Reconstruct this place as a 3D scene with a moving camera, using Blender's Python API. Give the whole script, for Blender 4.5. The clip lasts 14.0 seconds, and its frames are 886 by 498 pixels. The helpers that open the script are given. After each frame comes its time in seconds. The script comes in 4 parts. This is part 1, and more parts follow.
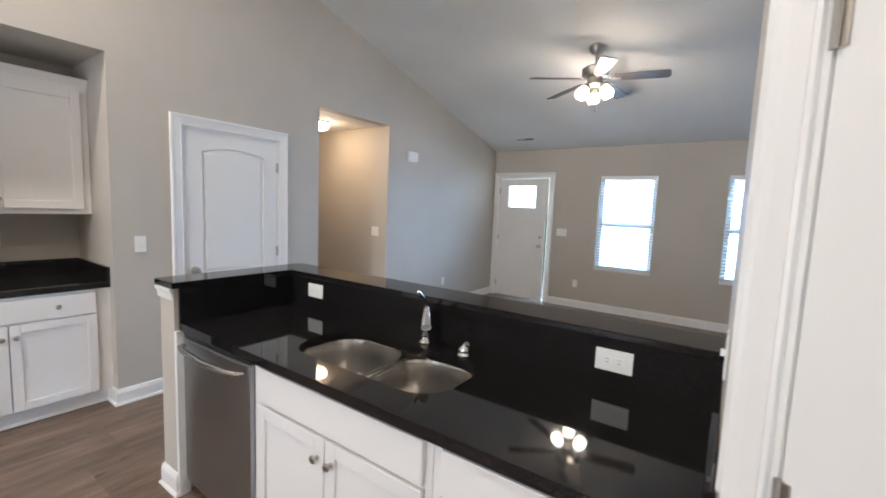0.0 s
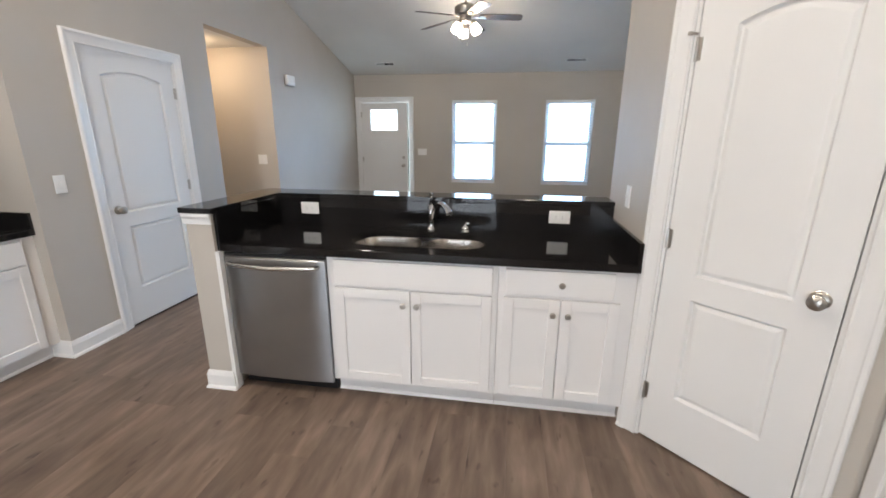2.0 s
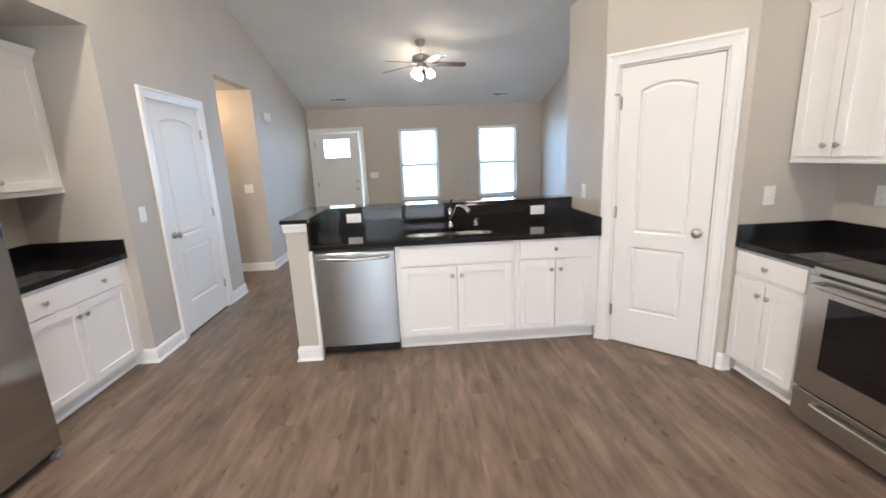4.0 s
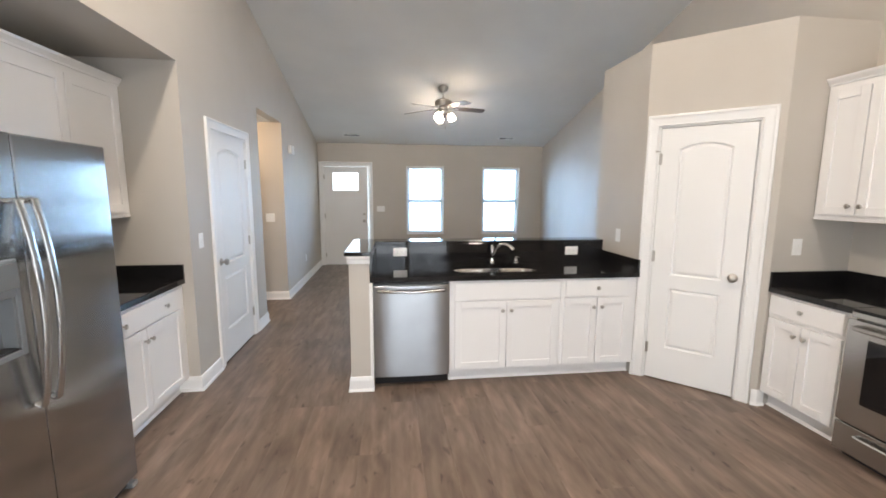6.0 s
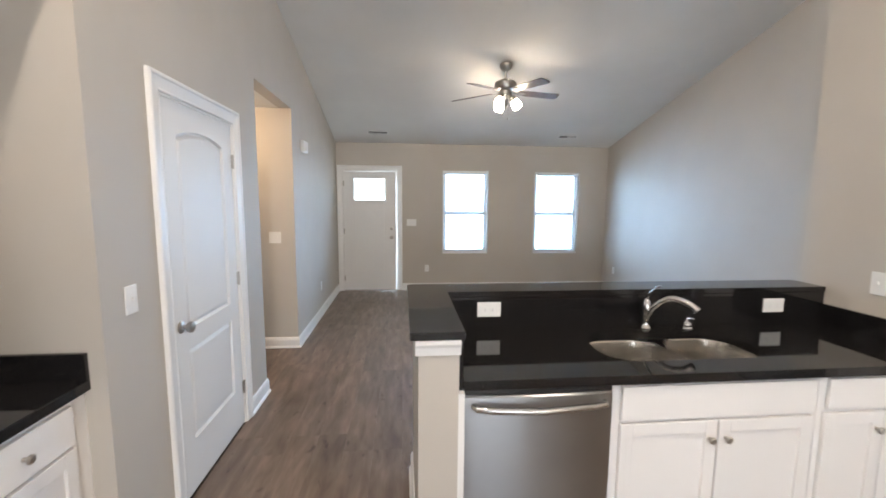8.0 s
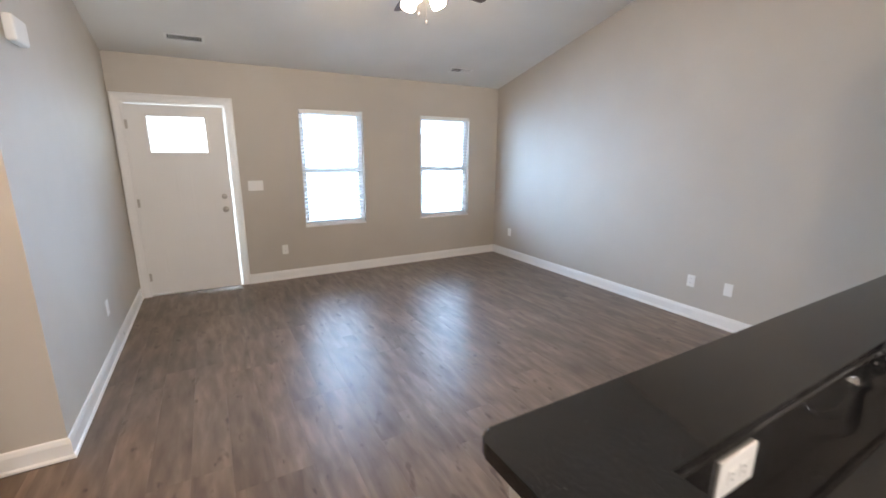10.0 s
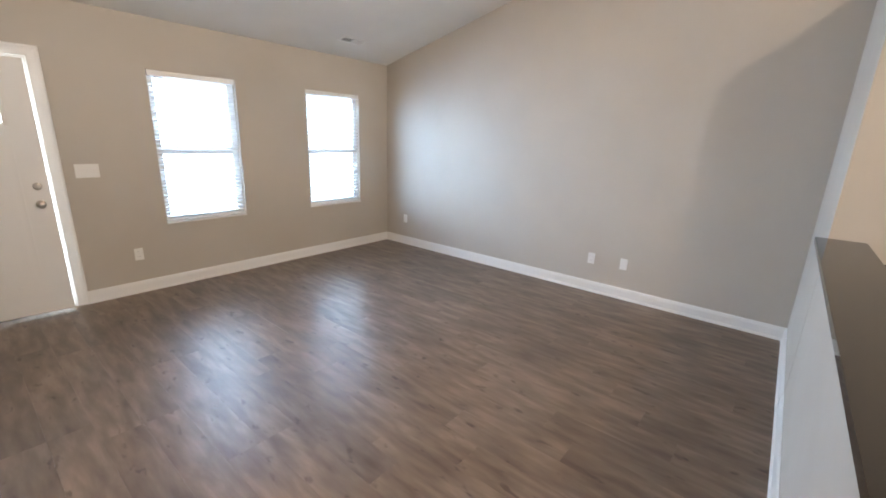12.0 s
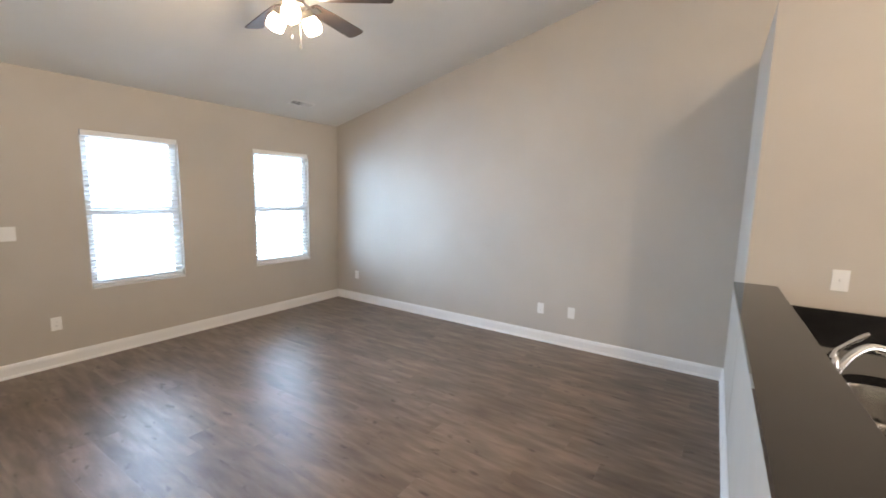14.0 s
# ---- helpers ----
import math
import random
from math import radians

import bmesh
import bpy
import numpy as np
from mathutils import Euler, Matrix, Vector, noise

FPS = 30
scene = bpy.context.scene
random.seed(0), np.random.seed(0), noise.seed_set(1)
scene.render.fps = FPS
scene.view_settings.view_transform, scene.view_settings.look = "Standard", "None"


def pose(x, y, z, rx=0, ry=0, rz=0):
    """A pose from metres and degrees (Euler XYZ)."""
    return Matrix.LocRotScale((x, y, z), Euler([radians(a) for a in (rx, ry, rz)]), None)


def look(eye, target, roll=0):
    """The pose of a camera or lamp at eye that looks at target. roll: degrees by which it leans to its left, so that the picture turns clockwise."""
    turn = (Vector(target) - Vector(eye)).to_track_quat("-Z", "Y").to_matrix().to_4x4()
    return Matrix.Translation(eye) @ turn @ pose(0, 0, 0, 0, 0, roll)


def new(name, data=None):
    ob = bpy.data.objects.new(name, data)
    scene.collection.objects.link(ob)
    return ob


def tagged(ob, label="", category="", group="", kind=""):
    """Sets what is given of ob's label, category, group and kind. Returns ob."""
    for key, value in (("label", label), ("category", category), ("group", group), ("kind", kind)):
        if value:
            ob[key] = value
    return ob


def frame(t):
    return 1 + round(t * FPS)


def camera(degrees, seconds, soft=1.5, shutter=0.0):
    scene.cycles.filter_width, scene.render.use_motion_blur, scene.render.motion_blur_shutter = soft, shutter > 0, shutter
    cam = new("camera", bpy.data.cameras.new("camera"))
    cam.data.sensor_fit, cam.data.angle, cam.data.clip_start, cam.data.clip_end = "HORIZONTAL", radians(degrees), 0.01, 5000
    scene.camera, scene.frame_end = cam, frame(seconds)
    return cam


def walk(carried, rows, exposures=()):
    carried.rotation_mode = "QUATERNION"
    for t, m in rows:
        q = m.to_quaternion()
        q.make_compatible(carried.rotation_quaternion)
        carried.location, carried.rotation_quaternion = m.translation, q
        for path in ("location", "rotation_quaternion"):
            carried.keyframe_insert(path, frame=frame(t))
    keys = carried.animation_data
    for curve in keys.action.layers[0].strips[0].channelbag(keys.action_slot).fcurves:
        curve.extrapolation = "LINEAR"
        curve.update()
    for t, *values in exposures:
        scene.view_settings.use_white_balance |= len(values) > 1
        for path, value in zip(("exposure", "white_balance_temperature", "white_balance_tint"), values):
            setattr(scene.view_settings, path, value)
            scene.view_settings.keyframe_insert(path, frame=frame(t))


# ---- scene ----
cam = camera(94.3, 14.0, 1.7, 0.3)
PATH = [
    (0, (-0.024, 0.074, 1.497), (-1.159, 1.709, 1.297), 2.3),
    (0.5, (-0.195, -0.044, 1.47), (-1.323, 1.594, 1.26), -0.5),
    (1, (-0.392, -0.302, 1.48), (-1.076, 1.545, 1.129), 3.9),
    (1.5, (-0.427, -0.679, 1.485), (-0.98, 1.182, 1.004), 0.1),
    (2, (-0.623, -0.989, 1.464), (-0.931, 0.914, 0.933), 0.3),
    (4.5, (-1.624, -2.161, 1.494), (-1.492, -0.199, 1.129), -2.4),
    (5, (-1.888, -2.202, 1.508), (-1.745, -0.228, 1.219), -1.4),
    (5.5, (-1.975, -2.21, 1.524), (-1.805, -0.236, 1.249), -0.3),
    (6, (-2.016, -2.137, 1.534), (-1.771, -0.171, 1.259), 0.3),
    (6.5, (-1.976, -1.83, 1.538), (-1.753, 0.142, 1.293), 0.1),
    (7, (-2.096, -1.442, 1.565), (-1.932, 0.54, 1.353), 0.5),
    (9.5, (-2.673, 0.921, 1.546), (-2.022, 2.775, 1.173), 0.0),
    (10, (-2.718, 1.282, 1.546), (-1.76, 2.979, 1.096), 0.2),
    (10.5, (-2.751, 1.593, 1.527), (-1.872, 3.306, 0.986), -2.2),
    (11, (-2.87, 1.801, 1.533), (-1.633, 3.271, 0.978), 0.7),
    (11.5, (-2.984, 1.913, 1.54), (-1.553, 3.168, 0.927), 1.4),
    (12, (-3.034, 1.951, 1.551), (-1.544, 3.178, 1.029), 1.9),
    (12.5, (-3.015, 1.913, 1.564), (-1.465, 3.1, 1.131), 2.0),
    (13, (-3.037, 1.929, 1.571), (-1.467, 3.113, 1.205), 2.0),
    (13.5, (-3.018, 1.922, 1.568), (-1.446, 3.117, 1.252), 1.5),
    (14, (-3.01, 1.907, 1.572), (-1.355, 2.999, 1.308), 1.3),
]
walk(cam, [(t, look(eye, target, roll)) for t, eye, target, roll in PATH], [(0.0, -0.28, 6000, 12), (0.5, -0.15, 6050, 12), (2.0, -0.36, 6150, 12), (4.5, -0.13, 6250, 12), (7.0, -0.18, 6300, 12), (9.5, 0.02, 6550, 15), (11.0, 0.1, 6950, 17), (14.0, 0.1, 7150, 16)])

# ---------------- world, sun, large lights ----------------
world = bpy.data.worlds.new("sky")
scene.world = world
world.use_nodes = True
wn = world.node_tree.nodes
sky = wn.new("ShaderNodeTexSky")
sky.sky_type, sky.sun_disc = "NISHITA", False
sky.sun_elevation, sky.sun_rotation = radians(50), radians(90)
wn["Background"].inputs["Strength"].default_value = 0.12
world.node_tree.links.new(sky.outputs[0], wn["Background"].inputs["Color"])
sun_data = bpy.data.lights.new("sun", "SUN")
sun_data.energy, sun_data.angle, sun_data.color = 3.0, radians(0.5), (1, 0.95, 0.88)
sun = new("sun", sun_data)
sun.matrix_world = look((20, 0, 24), (0, 0, 0))


def window_light(name, x, y, z, w, h, watts, color, toward):
    """The sky's light in a window's opening."""
    d = bpy.data.lights.new(name, "AREA")
    d.shape, d.size, d.size_y, d.energy, d.color = "RECTANGLE", w, h, watts, color
    o = new(name, d)
    o.matrix_world = look((x, y, z), (x + toward[0], y + toward[1], z))
    return o


# blue sky in the upper sashes, dimmer through the screened lower ones; the pale street at the door
DAY = (0.43, 0.69, 1.0)
STREET = (0.76, 0.92, 1.0)
window_light("window_daylight", -1.307, 6.755, 1.690, 0.80, 0.72, 62, DAY, (0, -1))
window_light("window_daylight", 0.319, 6.755, 1.690, 0.80, 0.72, 56, DAY, (0, -1))
window_light("window_daylight", -1.307, 6.756, 0.980, 0.80, 0.68, 44, DAY, (0, -1))
window_light("window_daylight", 0.319, 6.756, 0.980, 0.80, 0.68, 38, DAY, (0, -1))
window_light("door_daylight", -2.94, 6.80, 0.98, 0.92, 1.95, 34, STREET, (0, -1))
window_light("patio_daylight", -1.70, -3.52, 1.05, 1.75, 1.95, 56, (0.90, 0.96, 1.0), (0, 1))

# ---------------- materials ----------------


def material(name, base, rough, metal=0.0, build=None, **inputs):
    m = bpy.data.materials.new(name)
    m.use_nodes = True
    nt = m.node_tree
    b = nt.nodes["Principled BSDF"]
    b.inputs["Base Color"].default_value = (*base, 1)
    b.inputs["Roughness"].default_value = rough
    b.inputs["Metallic"].default_value = metal
    for k, v in inputs.items():
        b.inputs[k.replace("_", " ")].default_value = v
    if build:
        build(nt, b)
    return m


def node(nt, kind, **values):
    n = nt.nodes.new(kind)
    for k, v in values.items():
        n.inputs[k.replace("_", " ")].default_value = v
    return n


def noise_tex(nt, scale, detail=3.0, stretch=(1, 1, 1), rough=0.5):
    tc = nt.nodes.new("ShaderNodeTexCoord")
    mp = nt.nodes.new("ShaderNodeMapping")
    mp.inputs["Scale"].default_value = stretch
    nt.links.new(tc.outputs["Object"], mp.inputs["Vector"])
    n = node(nt, "ShaderNodeTexNoise", Scale=scale, Detail=detail, Roughness=rough)
    nt.links.new(mp.outputs[0], n.inputs["Vector"])
    return n


def ramp(nt, source, stops):
    r = nt.nodes.new("ShaderNodeValToRGB")
    e = r.color_ramp.elements
    while len(e) < len(stops):
        e.new(0.5)
    for el, (p, c) in zip(e, stops):
        el.position, el.color = p, (*c, 1)
    nt.links.new(source, r.inputs[0])
    return r


def bump(nt, b, source, strength, distance):
    n = node(nt, "ShaderNodeBump", Strength=strength, Distance=distance)
    nt.links.new(source, n.inputs["Height"])
    nt.links.new(n.outputs[0], b.inputs["Normal"])


def map_range(nt, source, lo, hi):
    n = nt.nodes.new("ShaderNodeMapRange")
    n.inputs["To Min"].default_value, n.inputs["To Max"].default_value = lo, hi
    nt.links.new(source, n.inputs["Value"])
    return n


def scaled(c, k):
    return tuple(v * k for v in c)


def paint(base, grain=420.0, relief=0.12, spread=0.04):
    def build(nt, b):
        big = noise_tex(nt, 1.3, 3)
        r = ramp(nt, big.outputs["Fac"], [(0.3, scaled(base, 1 - spread)), (0.7, scaled(base, 1 + spread))])
        nt.links.new(r.outputs[0], b.inputs["Base Color"])
        fine = noise_tex(nt, grain, 2)
        bump(nt, b, fine.outputs["Fac"], relief, 0.002)
        ro = noise_tex(nt, 6.0, 2)
        k = b.inputs["Roughness"].default_value
        nt.links.new(map_range(nt, ro.outputs["Fac"], k - 0.08, k + 0.08).outputs[0], b.inputs["Roughness"])
    return build


def plank_build(nt, b):
    info = nt.nodes.new("ShaderNodeObjectInfo")
    tc = nt.nodes.new("ShaderNodeTexCoord")
    off = nt.nodes.new("ShaderNodeVectorMath")
    off.operation = "SCALE"
    comb = nt.nodes.new("ShaderNodeCombineXYZ")
    for i in range(3):
        nt.links.new(info.outputs["Random"], comb.inputs[i])
    nt.links.new(comb.outputs[0], off.inputs[0])
    off.inputs["Scale"].default_value = 37.0
    add = nt.nodes.new("ShaderNodeVectorMath")
    nt.links.new(tc.outputs["Object"], add.inputs[0])
    nt.links.new(off.outputs[0], add.inputs[1])

    def tex(scale, detail, stretch, rough=0.6, twist=0.0):
        mp = nt.nodes.new("ShaderNodeMapping")
        mp.inputs["Scale"].default_value = stretch
        nt.links.new(add.outputs[0], mp.inputs["Vector"])
        n = node(nt, "ShaderNodeTexNoise", Scale=scale, Detail=detail, Roughness=rough, Distortion=twist)
        nt.links.new(mp.outputs[0], n.inputs["Vector"])
        return n
    grain = tex(5.0, 4, (3.2, 0.62, 1), 0.5, 0.25)
    fine = tex(60.0, 4, (5.0, 0.22, 1), 0.6)
    cloud = tex(2.2, 3, (2.2, 0.7, 1))
    knots = tex(7.0, 2, (2.8, 1.1, 1), 0.5, 0.3)
    col = ramp(nt, grain.outputs["Fac"], [(0.25, (0.112, 0.076, 0.055)), (0.5, (0.172, 0.124, 0.093)), (0.75, (0.245, 0.183, 0.141))])
    mix = nt.nodes.new("ShaderNodeMix")
    mix.data_type, mix.blend_type = "RGBA", "MULTIPLY"
    mix.inputs["Factor"].default_value = 0.65
    shade = ramp(nt, cloud.outputs["Fac"], [(0.25, (0.62, 0.62, 0.63)), (0.75, (1.28, 1.26, 1.24))])
    nt.links.new(col.outputs[0], mix.inputs["A"])
    nt.links.new(shade.outputs[0], mix.inputs["B"])
    mix2 = nt.nodes.new("ShaderNodeMix")
    mix2.data_type, mix2.blend_type = "RGBA", "MULTIPLY"
    mix2.inputs["Factor"].default_value = 1.0
    kn = ramp(nt, knots.outputs["Fac"], [(0.645, (1, 1, 1)), (0.74, (0.56, 0.53, 0.52))])
    nt.links.new(mix.outputs["Result"], mix2.inputs["A"])
    nt.links.new(kn.outputs[0], mix2.inputs["B"])
    hs = nt.nodes.new("ShaderNodeHueSaturation")
    nt.links.new(map_range(nt, info.outputs["Random"], 0.90, 1.09).outputs[0], hs.inputs["Value"])
    hs.inputs["Saturation"].default_value = 0.95
    nt.links.new(mix2.outputs["Result"], hs.inputs["Color"])
    nt.links.new(hs.outputs[0], b.inputs["Base Color"])
    nt.links.new(map_range(nt, fine.outputs["Fac"], 0.30, 0.45).outputs[0], b.inputs["Roughness"])
    bump(nt, b, fine.outputs["Fac"], 0.12, 0.001)


def granite_build(nt, b):
    sp = noise_tex(nt, 340.0, 3)
    r = ramp(nt, sp.outputs["Fac"], [(0.45, (0.007, 0.007, 0.008)), (0.62, (0.016, 0.015, 0.015)), (0.74, (0.07, 0.065, 0.06))])
    nt.links.new(r.outputs[0], b.inputs["Base Color"])
    sm = noise_tex(nt, 5.0, 3)
    nt.links.new(map_range(nt, sm.outputs["Fac"], 0.025, 0.065).outputs[0], b.inputs["Roughness"])


def brushed(stretch, lo, hi, relief=0.05):
    def build(nt, b):
        geo = nt.nodes.new("ShaderNodeNewGeometry")
        cross = nt.nodes.new("ShaderNodeVectorMath")
        cross.operation = "CROSS_PRODUCT"
        cross.inputs[1].default_value = (0, 0, 1)
        nt.links.new(geo.outputs["Normal"], cross.inputs[0])
        nt.links.new(cross.outputs[0], b.inputs["Tangent"])
        n = noise_tex(nt, 22.0, 5, stretch, 0.7)
        nt.links.new(map_range(nt, n.outputs["Fac"], lo, hi).outputs[0], b.inputs["Roughness"])
        bump(nt, b, n.outputs["Fac"], relief, 0.001)
        smear = noise_tex(nt, 3.0, 3)
        c = b.inputs["Base Color"].default_value[:3]
        r = ramp(nt, smear.outputs["Fac"], [(0.3, scaled(c, 0.93)), (0.7, scaled(c, 1.05))])
        nt.links.new(r.outputs[0], b.inputs["Base Color"])
    return build


WALL = material("greige_wall_paint", (0.51, 0.475, 0.425), 0.62, build=paint((0.51, 0.475, 0.425)))
CEIL = material("flat_ceiling_paint", (0.76, 0.755, 0.73), 0.8, build=paint((0.76, 0.755, 0.73), 260, 0.2))
TRIM = material("white_gloss_trim_paint", (0.82, 0.82, 0.81), 0.32, build=paint((0.82, 0.82, 0.81), 90, 0.04, 0.02))
CAB = material("white_cabinet_lacquer", (0.82, 0.81, 0.80), 0.35, build=paint((0.82, 0.81, 0.80), 70, 0.03, 0.02))
DOORWHITE = material("white_door_paint", (0.78, 0.78, 0.77), 0.5, build=paint((0.80, 0.80, 0.79), 130, 0.06, 0.02))
PLANK = material("grey_brown_vinyl_plank", (0.15, 0.11, 0.09), 0.35, build=plank_build, Specular_IOR_Level=0.33)
SUBFLOOR = material("plank_joint_dark", (0.03, 0.024, 0.02), 0.8)
GRANITE = material("polished_black_granite", (0.01, 0.01, 0.01), 0.06, build=granite_build, Specular_IOR_Level=0.45)
STEEL = material("brushed_stainless_steel", (0.46, 0.465, 0.465), 0.2, 1.0, brushed((70, 70, 0.5), 0.12, 0.16, 0.001), Anisotropic=0.95)
STEEL_DW = material("vertical_sheen_stainless", (0.37, 0.38, 0.39), 0.28, 1.0, brushed((0.5, 0.5, 70), 0.27, 0.34, 0.006), Anisotropic=0.85, Anisotropic_Rotation=0.25)
STEEL_H = material("cross_brushed_stainless", (0.52, 0.52, 0.51), 0.24, 1.0, brushed((0.5, 0.5, 70), 0.18, 0.28, 0.015))
SINKSTEEL = material("satin_sink_steel", (0.62, 0.60, 0.57), 0.25, 1.0, brushed((3, 60, 3), 0.2, 0.30, 0.02))
NICKEL = material("satin_nickel", (0.50, 0.48, 0.45), 0.28, 1.0)
CHROME = material("polished_chrome", (0.72, 0.72, 0.73), 0.08, 1.0)
BLACK = material("black_plastic", (0.015, 0.015, 0.016), 0.35)
DARKGLASS = material("black_oven_glass", (0.006, 0.006, 0.007), 0.04)
PLASTIC = material("white_plastic", (0.82, 0.82, 0.80), 0.3)
GREYPLASTIC = material("grey_dispenser_plastic", (0.18, 0.19, 0.20), 0.35)
VINYL = material("white_window_vinyl", (0.80, 0.82, 0.83), 0.35)
SLAT = material("white_blind_slat", (0.82, 0.82, 0.80), 0.4, Transmission_Weight=0.0)
GLASS = material("clear_window_glass", (1, 1, 1), 0.0, Transmission_Weight=1.0, IOR=1.45)
BLADE = material("dark_walnut_fan_blade", (0.06, 0.045, 0.038), 0.42, build=paint((0.06, 0.045, 0.038), 50, 0.05, 0.2))
OUTLETSLOT = material("grey_outlet_slot", (0.16, 0.155, 0.15), 0.6)
SLOT = material("dark_slot", (0.02, 0.02, 0.02), 0.7)
CONCRETE = material("porch_concrete", (0.42, 0.41, 0.39), 0.8, build=paint((0.42, 0.41, 0.39), 60, 0.3, 0.12))
GRASS = material("lawn_green", (0.07, 0.11, 0.035), 0.9, build=paint((0.07, 0.11, 0.035), 30, 0.6, 0.3))
ROOFING = material("grey_roof_shingle", (0.12, 0.115, 0.11), 0.85, build=paint((0.12, 0.115, 0.11), 40, 0.4, 0.25))


def glowing(name, color, strength):
    m = material(name, (0.9, 0.88, 0.84), 0.4)
    b = m.node_tree.nodes["Principled BSDF"]
    b.inputs["Emission Color"].default_value = (*color, 1)
    b.inputs["Emission Strength"].default_value = strength
    return m


WARM = (1.0, 0.86, 0.70)
FAN_GLOW = glowing("lit_frosted_fan_glass", (1.0, 0.82, 0.61), 86)
KITCHEN_GLOW = glowing("lit_kitchen_dome_glass", WARM, 840)
# glow of an added, unseen dome that brightens the kitchen from the south
FILL_GLOW = glowing("added_fill_dome_glass", WARM, 250)
HALL_GLOW = glowing("lit_hall_dome_glass", (1.0, 0.70, 0.42), 82)

# ---------------- mesh helpers ----------------


def part(name, bm, mat, parent=None, label="", smooth=False):
    """One mesh object from bm, under a thing or a part."""
    bmesh.ops.recalc_face_normals(bm, faces=bm.faces[:])
    me = bpy.data.meshes.new(name)
    bm.to_mesh(me)
    bm.free()
    me.materials.append(mat)
    if smooth:
        for p in me.polygons:
            p.use_smooth = True
        me.set_sharp_from_angle(angle=radians(35))
    o = new(name, me)
    o.parent = parent
    if label:
        o["label"] = label
    return o


def thing(name, m, label, category, group="", kind=""):
    o = new(name)
    o.empty_display_size = 0.1
    o.matrix_world = m
    return tagged(o, label, category, group, kind)


def box(bm, x0, x1, y0, y1, z0, z1, bev=0.0):
    vs = [bm.verts.new((x, y, z)) for z in (z0, z1) for y in (y0, y1) for x in (x0, x1)]
    fs = [bm.faces.new([vs[i] for i in q]) for q in ((0, 2, 3, 1), (4, 5, 7, 6), (0, 1, 5, 4), (2, 6, 7, 3), (0, 4, 6, 2), (1, 3, 7, 5))]
    if bev > 0:
        es = list({e for f in fs for e in f.edges})
        bmesh.ops.bevel(bm, geom=es, offset=bev, segments=2, affect="EDGES", profile=0.5)
    return bm


def boxes(*specs, bev=0.0):
    bm = bmesh.new()
    for s in specs:
        box(bm, *s, bev=bev)
    return bm


def prism(bm, pts, axis, a, b, bev=0.0):
    """A polygon in the plane across axis, extruded from a to b."""
    def place(p, d):
        return {"x": (d, p[0], p[1]), "y": (p[0], d, p[1]), "z": (p[0], p[1], d)}[axis]
    lo = [bm.verts.new(place(p, a)) for p in pts]
    hi = [bm.verts.new(place(p, b)) for p in pts]
    fs = [bm.faces.new(lo), bm.faces.new(hi[::-1])]
    n = len(pts)
    for i in range(n):
        fs.append(bm.faces.new((lo[i], lo[(i + 1) % n], hi[(i + 1) % n], hi[i])))
    if bev > 0:
        es = list({e for e in fs[0].edges} | {e for e in fs[1].edges})
        bmesh.ops.bevel(bm, geom=es, offset=bev, segments=2, affect="EDGES", profile=0.5)
    return bm


def lathe(bm, profile, m=Matrix(), n=24):
    """Profile of (radius, height) turned about z."""
    rings = []
    for r, z in profile:
        if r < 1e-6:
            rings.append([bm.verts.new(m @ Vector((0, 0, z)))])
        else:
            rings.append([bm.verts.new(m @ Vector((r * math.cos(2 * math.pi * i / n), r * math.sin(2 * math.pi * i / n), z))) for i in range(n)])
    for a, b in zip(rings, rings[1:]):
        for i in range(n):
            j = (i + 1) % n
            if len(a) == 1 and len(b) == 1:
                continue
            if len(a) == 1:
                bm.faces.new((a[0], b[i], b[j]))
            elif len(b) == 1:
                bm.faces.new((a[i], a[j], b[0]))
            else:
                bm.faces.new((a[i], a[j], b[j], b[i]))
    return bm


def tube(bm, pts, radius, n=10):
    """A round rod along points; radius a number or one a point."""
    pts = [Vector(p) for p in pts]
    rad = radius if isinstance(radius, (list, tuple)) else [radius] * len(pts)
    rings = []
    for i, p in enumerate(pts):
        d = (pts[min(i + 1, len(pts) - 1)] - pts[max(i - 1, 0)]).normalized()
        q = d.to_track_quat("Z", "Y").to_matrix()
        rings.append([bm.verts.new(p + q @ Vector((rad[i] * math.cos(2 * math.pi * k / n), rad[i] * math.sin(2 * math.pi * k / n), 0))) for k in range(n)])
    for a, b in zip(rings, rings[1:]):
        best = min(range(n), key=lambda s: (a[0].co - b[s].co).length)
        for k in range(n):
            bm.faces.new((a[k], a[(k + 1) % n], b[(k + 1 + best) % n], b[(k + best) % n]))
    bm.faces.new(rings[0][::-1])
    bm.faces.new(rings[-1])
    return bm


def arc(c, r, a0, a1, n, plane="xz", y=0.0):
    out = []
    for i in range(n + 1):
        a = radians(a0 + (a1 - a0) * i / n)
        u, v = c[0] + r * math.cos(a), c[1] + r * math.sin(a)
        out.append((u, y, v) if plane == "xz" else (u, v, y))
    return out


def smooth_line(points, n):
    """n + 1 points along a smooth curve through the given ones."""
    p = [Vector(q) for q in points]
    p = [p[0] * 2 - p[1]] + p + [p[-1] * 2 - p[-2]]
    out = []
    for i in range(n + 1):
        u = i / n * (len(p) - 3)
        k = min(int(u), len(p) - 4)
        t = u - k
        a, b, c, d = p[k:k + 4]
        out.append(0.5 * ((2 * b) + (c - a) * t + (2 * a - 5 * b + 4 * c - d) * t * t + (3 * b - a - 3 * c + d) * t ** 3))
    return out


